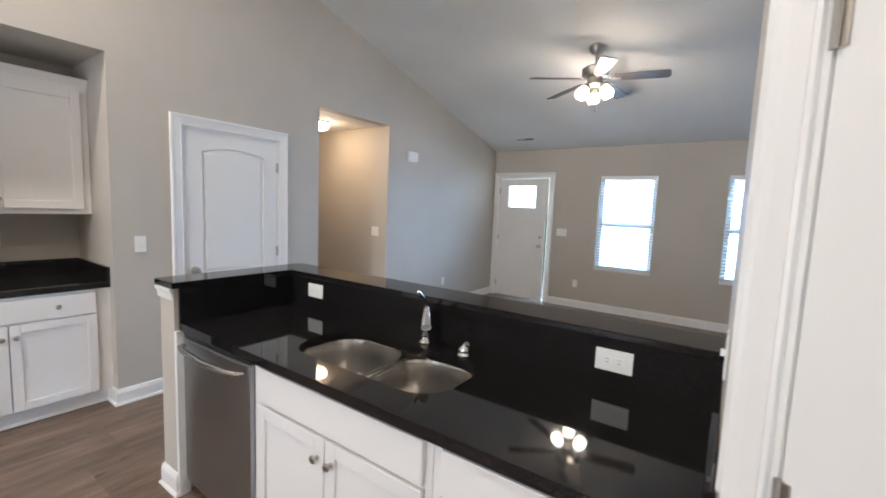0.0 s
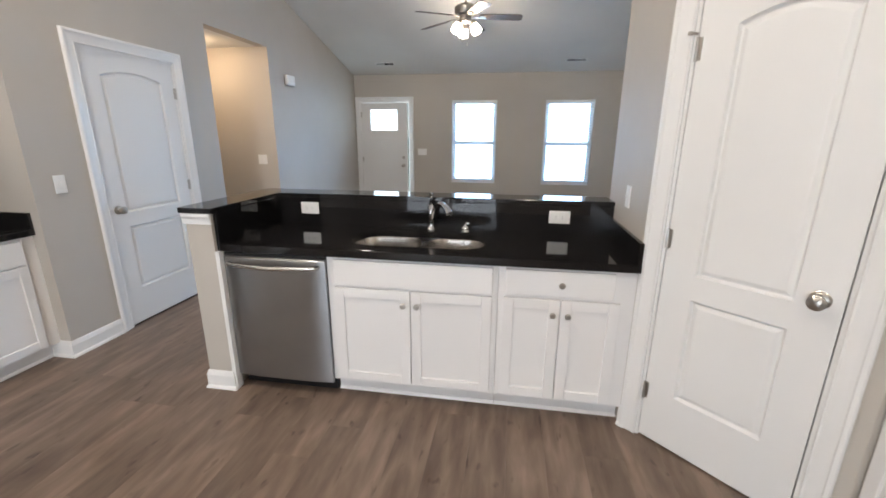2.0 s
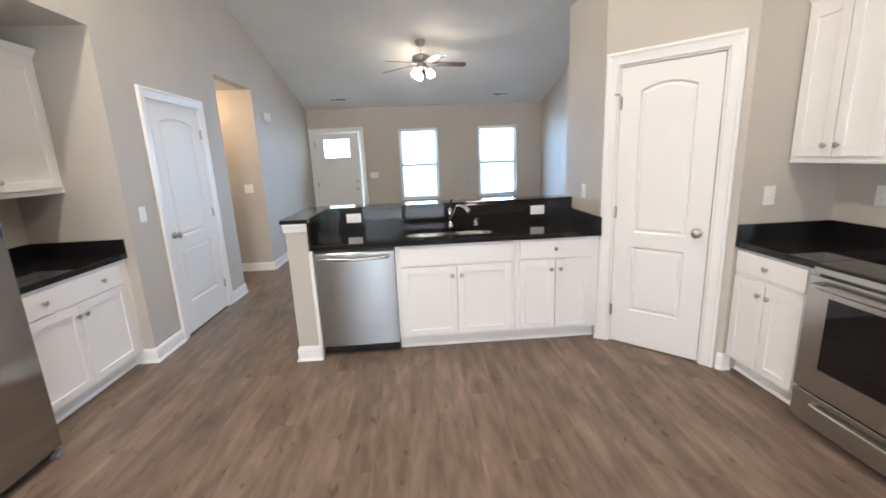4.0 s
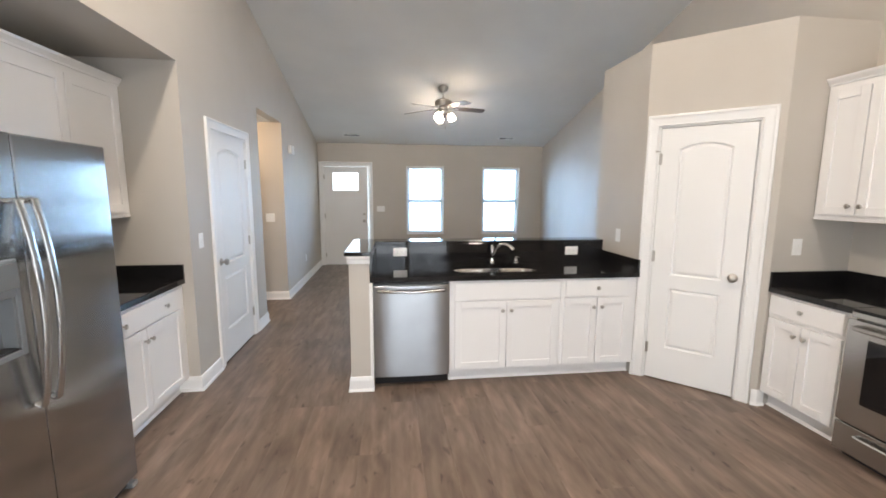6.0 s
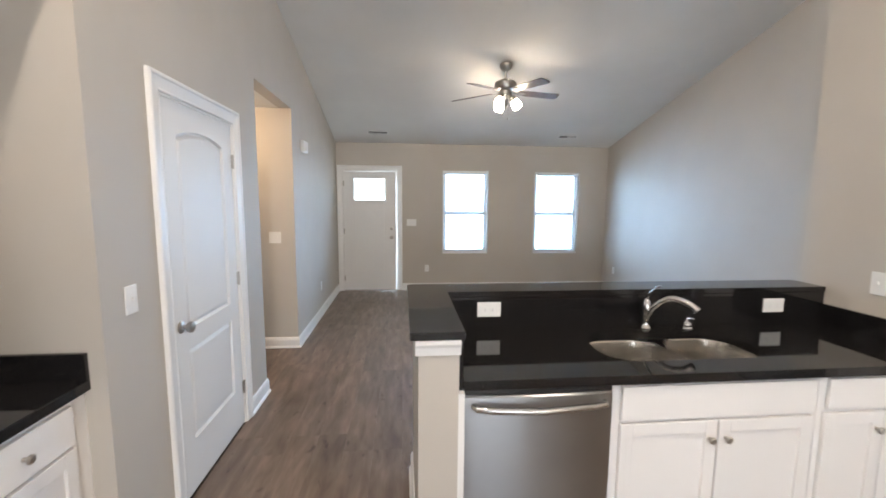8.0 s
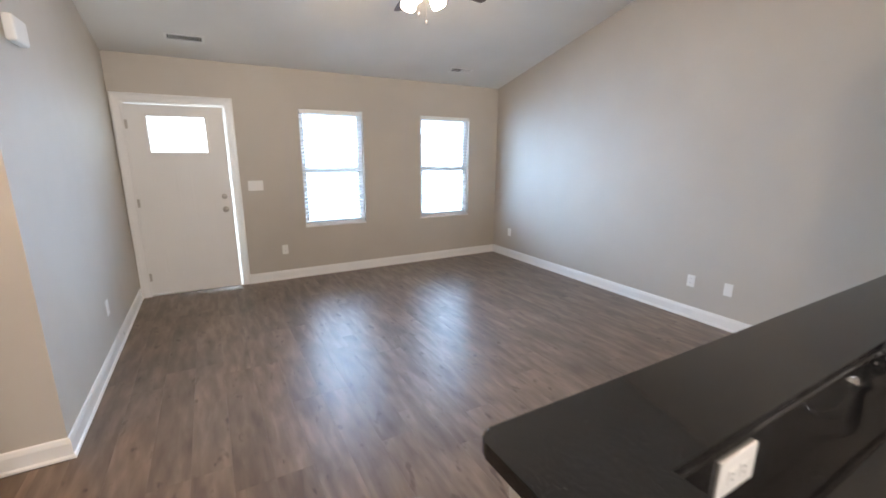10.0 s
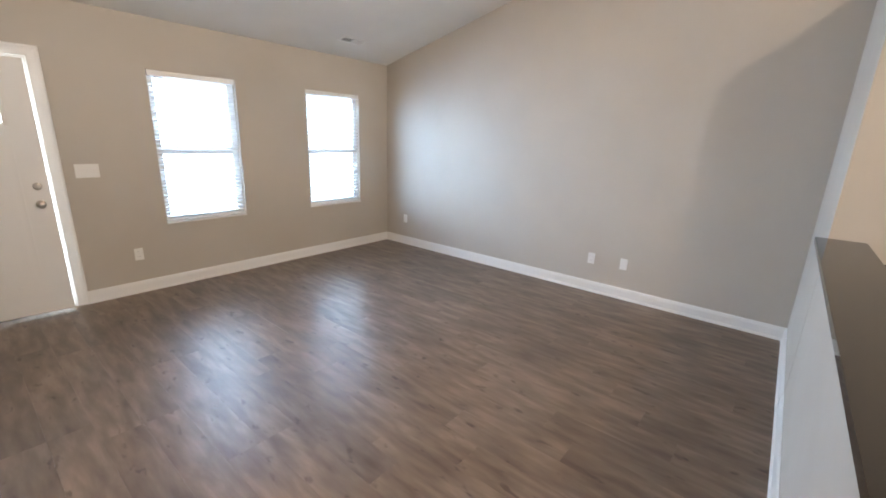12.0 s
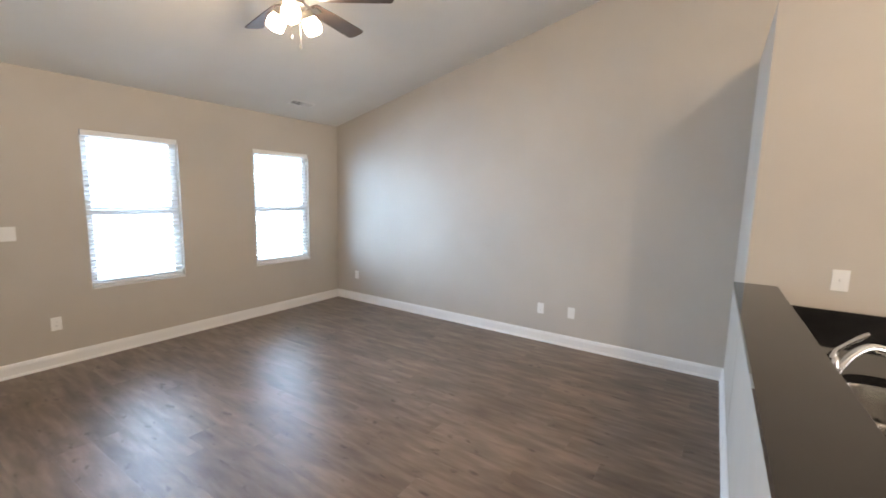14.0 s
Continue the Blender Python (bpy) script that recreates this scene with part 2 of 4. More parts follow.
def rounded_rect(x0, x1, y0, y1, r, n=6):
    pts = []
    for cx, cy, a in ((x1 - r, y1 - r, 0), (x0 + r, y1 - r, 90), (x0 + r, y0 + r, 180), (x1 - r, y0 + r, 270)):
        for i in range(n + 1):
            t = radians(a + 90 * i / n)
            pts.append((cx + r * math.cos(t), cy + r * math.sin(t)))
    return pts


# ---------------- the plan ----------------
WEST, EAST, NORTH, SOUTH, RIDGE, PITCH, EAVE = -3.495, 1.232, 6.600, -3.35, -0.7, 0.25, 2.505
T = 0.12


def ceiling_z(y):
    return EAVE + PITCH * ((NORTH - y) if y > RIDGE else (NORTH - RIDGE) - (RIDGE - y))


def strip(bm, axis, c0, c1, u0, u1, z0, top):
    """A stretch of wall from u0 to u1; top: a height or a function of u."""
    f = top if callable(top) else (lambda u: top)
    prism(bm, [(u0, z0), (u1, z0), (u1, f(u1)), (u0, f(u0))], axis, c0, c1)


def wall(name, axis, c0, c1, u0, u1, top, openings, label, extra=(), mat=WALL):
    """A wall across axis between c0 and c1, with openings (u0, u1, z0, z1) cut through it."""
    bm = bmesh.new()
    cuts = sorted({u0, u1, *extra, *[o[0] for o in openings], *[o[1] for o in openings]})
    for a, b in zip(cuts, cuts[1:]):
        hole = [o for o in openings if o[0] <= a + 1e-6 and o[1] >= b - 1e-6]
        if not hole:
            strip(bm, axis, c0, c1, a, b, 0.0, top)
        else:
            o = hole[0]
            if o[2] > 0:
                strip(bm, axis, c0, c1, a, b, 0.0, o[2])
            strip(bm, axis, c0, c1, a, b, o[3], top)
    return tagged(part(name, bm, mat), label, "wall", kind="structure")


W1 = (-1.704, -0.912, 0.648, 2.068)
W2 = (-0.086, 0.720, 0.646, 2.064)
FD = (-3.400, -2.485, 0.0, 2.050)
ALC = (-0.95, 1.083, 0.0, 2.433)
LD = (1.536, 2.360, 0.0, 2.040)
HALL = (2.81, 3.842, 0.0, 2.455)
PATIO = (-2.60, -0.80, 0.0, 2.05)
up = lambda y: ceiling_z(y) + 0.01
wall("wall_west", "x", WEST - T, WEST, SOUTH - T, NORTH + T, up, [ALC, LD, HALL], "matte greige painted drywall with openings to alcove and hall", [RIDGE])
wall("wall_east", "x", EAST, EAST + T, SOUTH - T, NORTH + T, up, [], "long plain matte greige painted drywall", [RIDGE])
wall("wall_north", "y", NORTH, NORTH + T, WEST, EAST, EAVE + 0.02, [W1, W2, FD], "matte greige front wall with door and two windows")
wall("wall_south", "y", SOUTH - T, SOUTH, WEST, EAST, ceiling_z(SOUTH) + 0.01, [PATIO], "matte greige rear wall with glazed patio opening")

bm = bmesh.new()
for ya, yb in ((SOUTH - 0.4, RIDGE), (RIDGE, NORTH + 0.5)):
    prism(bm, [(ya, ceiling_z(ya)), (yb, ceiling_z(yb)), (yb, ceiling_z(yb) + 0.12), (ya, ceiling_z(ya) + 0.12)], "x", WEST - T, EAST + T)
tagged(part("ceiling", bm, CEIL), "vaulted flat white painted drywall ceiling", "ceiling", kind="structure")
# roof slab out of view, added to block the sun from the rooms
bm = bmesh.new()
for ya, yb in ((SOUTH - 0.5, RIDGE), (RIDGE, NORTH + 0.6)):
    prism(bm, [(ya, ceiling_z(ya) + 0.16), (yb, ceiling_z(yb) + 0.16), (yb, ceiling_z(yb) + 0.24), (ya, ceiling_z(ya) + 0.24)], "x", -6.5, EAST + 0.5)
tagged(part("roof", bm, ROOFING), "unseen low grey shingled gable roof keeping the sun out", "roof", kind="structure")

wall("wall_alcove_back", "x", -4.34, -4.22, -1.07, 1.203, 2.433, [], "greige drywall at the back of the cabinet alcove")
wall("wall_alcove_north", "y", 1.083, 1.203, -4.22, WEST - T, 2.433, [], "greige drywall side of the cabinet alcove")
wall("wall_alcove_south", "y", -1.07, -0.95, -4.22, WEST - T, 2.433, [], "greige drywall side of the cabinet alcove")
tagged(part("soffit", boxes((-4.34, WEST - T, -1.07, 1.203, 2.433, 2.52)), WALL), "greige drywall soffit over the alcove", "soffit", kind="structure")
wall("wall_hall_north", "y", 3.842, 3.962, -6.2, WEST - T, 2.455, [], "greige hallway wall in warm lamp light")
wall("wall_hall_south", "y", 2.69, 2.81, -6.2, WEST - T, 2.455, [], "greige hallway wall")
wall("wall_hall_end", "x", -6.32, -6.2, 2.69, 3.962, 2.455, [], "greige wall at the hallway's end")
tagged(part("hall_ceiling", boxes((-6.32, WEST - T, 2.69, 3.962, 2.455, 2.55)), CEIL), "flat white painted hallway ceiling", "ceiling", kind="structure")
wall("wall_closet", "x", -4.3, -4.2, 1.25, 2.62, 2.433, [], "plain drywall closing the space behind the door")

# pantry: a lower box in the corner, cut off across its kitchen corner
PZ, PN, PS, PD = 2.66, 1.728, 0.39, 0.61
wall("wall_pantry_west", "x", 0.0, 0.10, 1.0, PN, PZ, [], "greige drywall side of the corner pantry")
wall("wall_pantry_north", "y", PN - 0.10, PN, 0.10, EAST, PZ, [], "greige drywall pantry wall toward the living room")
wall("wall_pantry_south", "y", PS, PS + 0.10, PD, EAST, PZ, [], "greige drywall return beside the counter")
DIAG = pose(0.0, 1.0, 0.0, 0, 0, -45)
DL = PD * math.sqrt(2)
PANTRY = (0.096, 0.735, 0.0, 2.046)
o = wall("wall_pantry_diagonal", "y", 0.0, 0.10, 0.0, DL, PZ, [PANTRY], "greige drywall wall set diagonally with the pantry door")
o.matrix_world = DIAG
bm = prism(bmesh.new(), [(0.0, 1.0), (PD, PS), (EAST, PS), (EAST, PN), (0.0, PN)], "z", PZ, PZ + 0.012)
tagged(part("pantry_ledge", bm, WALL), "flat greige drywall top of the pantry box", "ledge", kind="structure")

# pony wall of the peninsula, an L
BAR_Z = 1.089
bm = prism(bmesh.new(), [(-2.34, 0.935), (-2.19, 0.935), (-2.19, 1.595), (0.0, 1.595), (0.0, 1.726), (-2.34, 1.726)], "z", 0.0, BAR_Z - 0.03)
tagged(part("pony_wall", bm, WALL), "low greige drywall half wall carrying the bar top", "half wall", kind="structure")


def baseboard(points, closed=False, h=0.115):
    """Skirting with an eased top and a shoe along a line of points; the room lies to the left of the line."""
    pts = [Vector(p) for p in points]
    prof = [(0.0, 0.0), (0.024, 0.0), (0.022, 0.012), (0.014, 0.02), (0.014, h - 0.03), (0.011, h - 0.018), (0.008, h - 0.006), (0.003, h), (0.0, h)]
    bm = bmesh.new()
    rings = []
    for i, p in enumerate(pts):
        d0 = (p - pts[i - 1]).normalized() if i else (pts[1] - p).normalized()
        d1 = (pts[i + 1] - p).normalized() if i + 1 < len(pts) else d0
        n0, n1 = Vector((-d0.y, d0.x)), Vector((-d1.y, d1.x))
        m = (n0 + n1) / max(0.3, 1 + n0.dot(n1))
        rings.append([bm.verts.new((p.x + m.x * a, p.y + m.y * a, z)) for a, z in prof])
    for a, b in zip(rings, rings[1:]):
        for k in range(len(prof) - 1):
            bm.faces.new((a[k], b[k], b[k + 1], a[k + 1]))
    bm.faces.new(rings[0])
    bm.faces.new(rings[-1][::-1])
    return tagged(part("baseboard", bm, TRIM), "white painted moulded baseboard with shoe", "baseboard", kind="structure")


baseboard([(EAST, PN), (EAST, NORTH), (-2.400, NORTH)])
baseboard([(-3.486, NORTH), (WEST, NORTH), (WEST, 3.842), (-6.2, 3.842), (-6.2, 2.81), (WEST, 2.81), (WEST, 2.446)])
baseboard([(WEST, 1.450), (WEST, 1.083), (-3.66, 1.083)])
baseboard([(-2.19, 0.965), (-2.19, 0.935), (-2.34, 0.935), (-2.34, 1.726), (0.0, 1.726)])
baseboard([(0.0, PN), (EAST, PN)])
o = baseboard([(0.040, 0.0), (0.0, 0.0)])
o.matrix_world = DIAG
baseboard([(0.66, PS), (PD, PS), (PD - 0.022, PS + 0.022)])
baseboard([(WEST, -0.95), (WEST, SOUTH), (PATIO[0] - 0.09, SOUTH)])
baseboard([(PATIO[1] + 0.09, SOUTH), (EAST, SOUTH), (EAST, -0.95)])

# ---------------- doors and windows ----------------


def casing(parent, x0, x1, z):
    """Moulded casing round an opening, on the local -y face."""
    w = 0.084
    prof = [(0.0, 0.0), (0.0, 0.010), (0.006, 0.014), (0.012, 0.011), (0.045, 0.014), (0.060, 0.017), (0.066, 0.022), (0.078, 0.022), (w, 0.016), (w, 0.0)]
    def run(path, name):
        bm = bmesh.new()
        rings = [[bm.verts.new(f(a, b)) for a, b in prof] for f in path]
        for r, q in zip(rings, rings[1:]):
            for k in range(len(prof)):
                k2 = (k + 1) % len(prof)
                bm.faces.new((r[k], r[k2], q[k2], q[k]))
        bm.faces.new(rings[0])
        bm.faces.new(rings[-1][::-1])
        part(name, bm, TRIM, parent)
    run([lambda a, b: (x0 - a, -b, 0.0), lambda a, b: (x0 - a, -b, z + a)], "casing_leg")
    run([lambda a, b: (x1 + a, -b, 0.0), lambda a, b: (x1 + a, -b, z + a)], "casing_leg")
    run([lambda a, b: (x0 - a, -b, z + a), lambda a, b: (x1 + a, -b, z + a)], "casing_head")


def jamb(parent, x0, x1, z, depth):
    part("jamb", boxes((x0, x0 + 0.012, 0.0, depth, 0.0, z), (x1 - 0.012, x1, 0.0, depth, 0.0, z), (x0 + 0.012, x1 - 0.012, 0.0, depth, z - 0.012, z),
                       (x0 + 0.012, x0 + 0.024, 0.045, 0.075, 0.0, z - 0.012), (x1 - 0.024, x1 - 0.012, 0.045, 0.075, 0.0, z - 0.012)), TRIM, parent)


def hinge(parent, x, z, y=-0.004):
    bm = tube(bmesh.new(), [(x, y - 0.004, z - 0.045), (x, y - 0.004, z + 0.045)], 0.006, 8)
    box(bm, x - 0.016, x + 0.016, y, y + 0.003, z - 0.042, z + 0.042)
    part("hinge", bm, NICKEL, parent, smooth=True)


def knob_at(parent, x, y, z, name="door_knob", r=0.028):
    m = Matrix.Translation((x, y, z)) @ pose(0, 0, 0, 90, 0, 0)
    bm = lathe(bmesh.new(), [(0, 0), (r * 1.15, 0), (r * 1.15, 0.004), (r * 0.9, 0.009), (r * 0.42, 0.012), (r * 0.42, 0.030), (r * 0.8, 0.034), (r, 0.045), (r * 0.97, 0.056), (r * 0.6, 0.064), (0, 0.066)], m, 20)
    return part(name, bm, NICKEL, parent, "satin nickel knob", smooth=True)


def arch_points(x0, x1, zside, rise, n=10):
    """Points of a flat arch from right to left, its ends at zside."""
    return [(x1 + (x0 - x1) * i / n, zside + rise * (1 - (2 * i / n - 1) ** 2)) for i in range(n + 1)]


def two_panel_slab(parent, w, h, hinge_left, knob_z=0.918):
    """Moulded slab with a tall arched panel over a shorter square one; local x from 0 to w, front at y = 0."""
    st, F = 0.133, 0.018
    bm = boxes((0, w, F, 0.035, 0.012, h))
    zb, zl0, zl1, zt, rise = 0.283, 0.778, 0.886, h - 0.118, 0.042
    for s in ((0, st, 0, F, 0.012, h), (w - st, w, 0, F, 0.012, h), (st, w - st, 0, F, 0.012, zb), (st, w - st, 0, F, zl0, zl1)):
        box(bm, *s)
    arch = arch_points(st, w - st, zt - rise, rise)
    for a, b in zip(arch, arch[1:]):
        prism(bm, [(b[0], b[1]), (a[0], a[1]), (a[0], h), (b[0], h)], "y", 0.0, F)
    # sloped mouldings and raised fields
    def field(outer):
        cx = sum(p[0] for p in outer) / len(outer)
        def inset(d):
            sx = (w - 2 * st - 2 * d) / (w - 2 * st)
            zmin, zmax = min(p[1] for p in outer), max(p[1] for p in outer)
            zc = (zmin + zmax) / 2
            sz = (zmax - zmin - 2 * d) / (zmax - zmin)
            return [(cx + (p[0] - w / 2) * sx, zc + (p[1] - zc) * sz) for p in outer]
        loops = []
        for d, y in ((0.0, 0.0005), (0.008, 0.0140), (0.013, 0.0155), (0.030, 0.0050), (0.035, 0.0040)):
            loops.append([bm.verts.new((p[0], y, p[1])) for p in inset(d)])
        n = len(outer)
        for a, b in zip(loops, loops[1:]):
            for i in range(n):
                bm.faces.new((a[i], a[(i + 1) % n], b[(i + 1) % n], b[i]))
        bm.faces.new(loops[-1])
    field([(st, zb), (w - st, zb), (w - st, zl0), (st, zl0)])
    field([(st, zl1), (w - st, zl1)] + arch)
    slab = part("slab", bm, DOORWHITE, parent)
    knob_at(slab, (w - 0.065) if hinge_left else 0.065, 0.0, knob_z)
    for z in (0.265, 1.03, h - 0.230):
        hinge(slab, 0.0 if hinge_left else w, z)
    return slab


door = thing("door_1", pose(WEST, LD[0], 0, 0, 0, 90), "closed white two-panel arched interior door with nickel knob", "door", "interior doors", "structure")
casing(door, 0.0, LD[1] - LD[0], LD[3])
jamb(door, 0.0, LD[1] - LD[0], LD[3], 0.12)
slab = two_panel_slab(door, LD[1] - LD[0] - 0.030, 2.028, False)
slab.location = (0.015, 0.006, 0)
door = thing("door_2", DIAG, "closed white two-panel arched pantry door with nickel knob", "door", "interior doors", "structure")
casing(door, PANTRY[0], PANTRY[1], PANTRY[3])
jamb(door, PANTRY[0], PANTRY[1], PANTRY[3], 0.10)
slab = two_panel_slab(door, PANTRY[1] - PANTRY[0] - 0.033, 2.028, True)
slab.location = (PANTRY[0] + 0.015, 0.006, 0)
bm = tube(bmesh.new(), [(PANTRY[0] + 0.014, -0.010, 1.884), (PANTRY[0] + 0.002, -0.020, 1.886), (PANTRY[0] - 0.008, -0.028, 1.886)], 0.005, 8)
lathe(bm, [(0, 0), (0.009, 0), (0.009, 0.012), (0, 0.014)], Matrix.Translation((PANTRY[0] - 0.008, -0.028, 1.880)), 10)
part("hinge_stop", bm, NICKEL, slab, smooth=True).location = (-PANTRY[0] - 0.015, 0.0, -0.03)

# front door, ajar
door = thing("door_3", pose(0, NORTH, 0), "white front door with small window standing slightly ajar", "door", kind="structure")
casing(door, FD[0], FD[1], FD[3])
jamb(door, FD[0], FD[1], FD[3], 0.12)
part("threshold", boxes((FD[0], FD[1], 0.0, 0.14, 0.0, 0.014), bev=0.003), NICKEL, door, "metal threshold")
w, h = 0.880, 2.029
gx0, gx1, gz0, gz1 = 0.175, 0.705, 1.55, 1.92
bm = boxes((0, gx0, 0, 0.044, 0.02, h), (gx1, w, 0, 0.044, 0.02, h), (gx0, gx1, 0, 0.044, 0.02, gz0), (gx0, gx1, 0, 0.044, gz1, h))
for px0, px1, pz0, pz1 in ((0.155, 0.395, 0.25, 1.40), (0.490, 0.730, 0.25, 1.40)):
    loops = []
    for d, y in ((0.0, -0.0002), (0.012, -0.0016), (0.026, -0.0004), (0.040, -0.0004), (0.054, -0.0014)):
        loops.append([bm.verts.new(p) for p in ((px0 + d, y, pz0 + d), (px1 - d, y, pz0 + d), (px1 - d, y, pz1 - d), (px0 + d, y, pz1 - d))])
    for a, b in zip(loops, loops[1:]):
        for i in range(4):
            bm.faces.new((a[i], a[(i + 1) % 4], b[(i + 1) % 4], b[i]))
    bm.faces.new(loops[-1])
slab = part("slab", bm, DOORWHITE, door)
slab.matrix_basis = pose(FD[0] + 0.014, 0.004, 0, 0, 0, -5.2)
bm = bmesh.new()
for s in ((gx0 - 0.022, gx0 + 0.006, gz0 - 0.022, gz1 + 0.022), (gx1 - 0.006, gx1 + 0.022, gz0 - 0.022, gz1 + 0.022)):
    box(bm, s[0], s[1], -0.010, 0.054, s[2], s[3], 0.003)
for s in ((gz0 - 0.022, gz0 + 0.006), (gz1 - 0.006, gz1 + 0.022)):
    box(bm, gx0 + 0.006, gx1 - 0.006, -0.0095, 0.0535, s[0], s[1], 0.003)
part("window_frame", bm, DOORWHITE, slab)
pane = part("pane", boxes((gx0, gx1, 0.018, 0.024, gz0, gz1)), GLASS, slab, "clear door glass")
pane.visible_shadow = False
knob_at(slab, w - 0.07, 0.0, 0.93)
m = Matrix.Translation((w - 0.07, 0, 1.075)) @ pose(0, 0, 0, 90, 0, 0)
bm = lathe(bmesh.new(), [(0, 0), (0.029, 0), (0.029, 0.006), (0.022, 0.016), (0.012, 0.018), (0, 0.018)], m, 20)
box(bm, w - 0.07 - 0.004, w - 0.07 + 0.004, -0.032, -0.016, 1.06, 1.09, 0.002)
part("deadbolt", bm, NICKEL, slab, "satin nickel deadbolt", smooth=True)
for z in (0.22, 1.03, 1.83):
    hinge(slab, 0.0, z)


def window(name, o):
    x0, x1, z0, z1 = o
    win = thing(name, pose((x0 + x1) / 2, NORTH, 0), "white vinyl single-hung window in a drywall recess", "window", "front windows", "structure")
    w = (x1 - x0) / 2
    mid = (z0 + z1) / 2 - 0.012
    f = 0.065
    part("window_frame", boxes((-w, -w + f, 0.065, 0.119, z0, z1), (w - f, w, 0.065, 0.119, z0, z1), (-w + f, w - f, 0.065, 0.119, z1 - f, z1), (-w + f, w - f, 0.065, 0.119, z0, z0 + f), bev=0.003), VINYL, win)
    part("meeting_rail", boxes((-w + f, w - f, 0.070, 0.110, mid - 0.036, mid + 0.036), bev=0.003), VINYL, win)
    part("window_sill", boxes((-w + 0.002, w - 0.002, -0.012, 0.064, z0 - 0.012, z0 + 0.008), bev=0.004), TRIM, win, "white painted sill board")
    for a, b in ((z0 + f, mid - 0.036), (mid + 0.036, z1 - f)):
        p = part("pane", boxes((-w + f, w - f, 0.088, 0.092, a, b)), GLASS, win)
        p.visible_shadow = False
    blind = thing("window_blind", pose((x0 + x1) / 2, NORTH + 0.034, 0), "lowered white two-inch slat blind with slats open", "blind", "front window blinds")
    part("headrail", boxes((-w + 0.008, w - 0.008, -0.030, 0.026, z1 - 0.052, z1 - 0.002), bev=0.004), SLAT, blind)
    part("bottom_rail", boxes((-w + 0.010, w - 0.010, -0.024, 0.024, z0 + 0.012, z0 + 0.030), bev=0.004), SLAT, blind)
    zs = np.arange(z0 + 0.058, z1 - 0.060, 0.0435)
    bm = bmesh.new()
    arc_pts = [(-0.0245, -0.0025), (-0.012, 0.0005), (0.0, 0.0018), (0.012, 0.0005), (0.0245, -0.0025)]
    rows = []
    for th in (0.0, 0.0028):
        rows.append([[bm.verts.new((sx * (w - 0.012), y, z + th)) for y, z in arc_pts] for sx in (-1, 1)])
    lo, hi = rows
    for k in range(4):
        bm.faces.new((lo[0][k], lo[0][k + 1], lo[1][k + 1], lo[1][k]))
        bm.faces.new((hi[0][k], hi[1][k], hi[1][k + 1], hi[0][k + 1]))
    for s in (0, 1):
        bm.faces.new(lo[s] + hi[s][::-1])
    bm.faces.new((lo[0][0], lo[1][0], hi[1][0], hi[0][0]))
    bm.faces.new((lo[0][4], hi[0][4], hi[1][4], lo[1][4]))
    first = part("slat", bm, SLAT, blind)
    rng = random.Random(5)
    for i, z in enumerate(zs):
        s = first if i == 0 else first.copy()
        if i:
            scene.collection.objects.link(s)
        s.matrix_basis = pose(0, 0, float(z), 9 + rng.uniform(-1.5, 1.5), rng.uniform(-0.15, 0.15), 0)
    for sx in (-0.22, 0.22):
        for y in (-0.026, 0.026):
            part("ladder_cord", tube(bmesh.new(), [(sx, y, z0 + 0.03), (sx, y, z1 - 0.05)], 0.0012, 5), SLAT, blind)
    part("tilt_wand", tube(bmesh.new(), [(-w + 0.07, -0.034, z1 - 0.05), (-w + 0.072, -0.036, z1 - 0.62)], 0.004, 8), PLASTIC, blind)
    return win


window("window_1", W1)
window("window_2", W2)

# patio door behind, closing the kitchen's far side
door = thing("door_4", pose((PATIO[0] + PATIO[1]) / 2, SOUTH, 0, 0, 0, 180), "white sliding glass patio door", "door", kind="structure")
pw = (PATIO[1] - PATIO[0]) / 2
casing(door, -pw, pw, PATIO[3])
for a, b, y in ((-pw, 0.02, 0.035), (-0.02, pw, 0.075)):
    part("sash", boxes((a, a + 0.06, y, y + 0.035, 0.02, 2.04), (b - 0.06, b, y, y + 0.035, 0.02, 2.04), (a + 0.06, b - 0.06, y, y + 0.035, 0.02, 0.10), (a + 0.06, b - 0.06, y, y + 0.035, 1.97, 2.04)), VINYL, door)
    p = part("pane", boxes((a + 0.06, b - 0.06, y + 0.015, y + 0.020, 0.10, 1.97)), GLASS, door)
    p.visible_shadow = False

# ---------------- kitchen cabinets ----------------


def shaker(name, x0, x1, z0, z1, parent, frame_w=0.052, flat=False):
    """A door or drawer front on the local y = 0 face, 19 mm proud."""
    bm = bmesh.new()
    if flat:
        box(bm, x0, x1, -0.019, -0.001, z0, z1, 0.003)
        return part(name, bm, CAB, parent)
    f = frame_w
    box(bm, x0 + f - 0.006, x1 - f + 0.006, -0.009, -0.003, z0 + f - 0.006, z1 - f + 0.006)
    d = part(name, bm, CAB, parent)
    for a, b in ((x0, x0 + f), (x1 - f, x1)):
        part("stile", boxes((a, b, -0.019, -0.001, z0, z1), bev=0.002), CAB, d)
    for a, b in ((z0, z0 + f), (z1 - f, z1)):
        part("rail", boxes((x0 + f + 0.0002, x1 - f - 0.0002, -0.0188, -0.0012, a, b), bev=0.002), CAB, d)
    return d


def cab_knob(parent, x, z):
    m = Matrix.Translation((x, -0.019, z)) @ pose(0, 0, 0, 90, 0, 0)
    bm = lathe(bmesh.new(), [(0, 0), (0.007, 0), (0.006, 0.012), (0.010, 0.016), (0.0155, 0.020), (0.0155, 0.024), (0.011, 0.028), (0, 0.029)], m, 14)
    part("knob", bm, NICKEL, parent, "satin nickel knob", smooth=True)


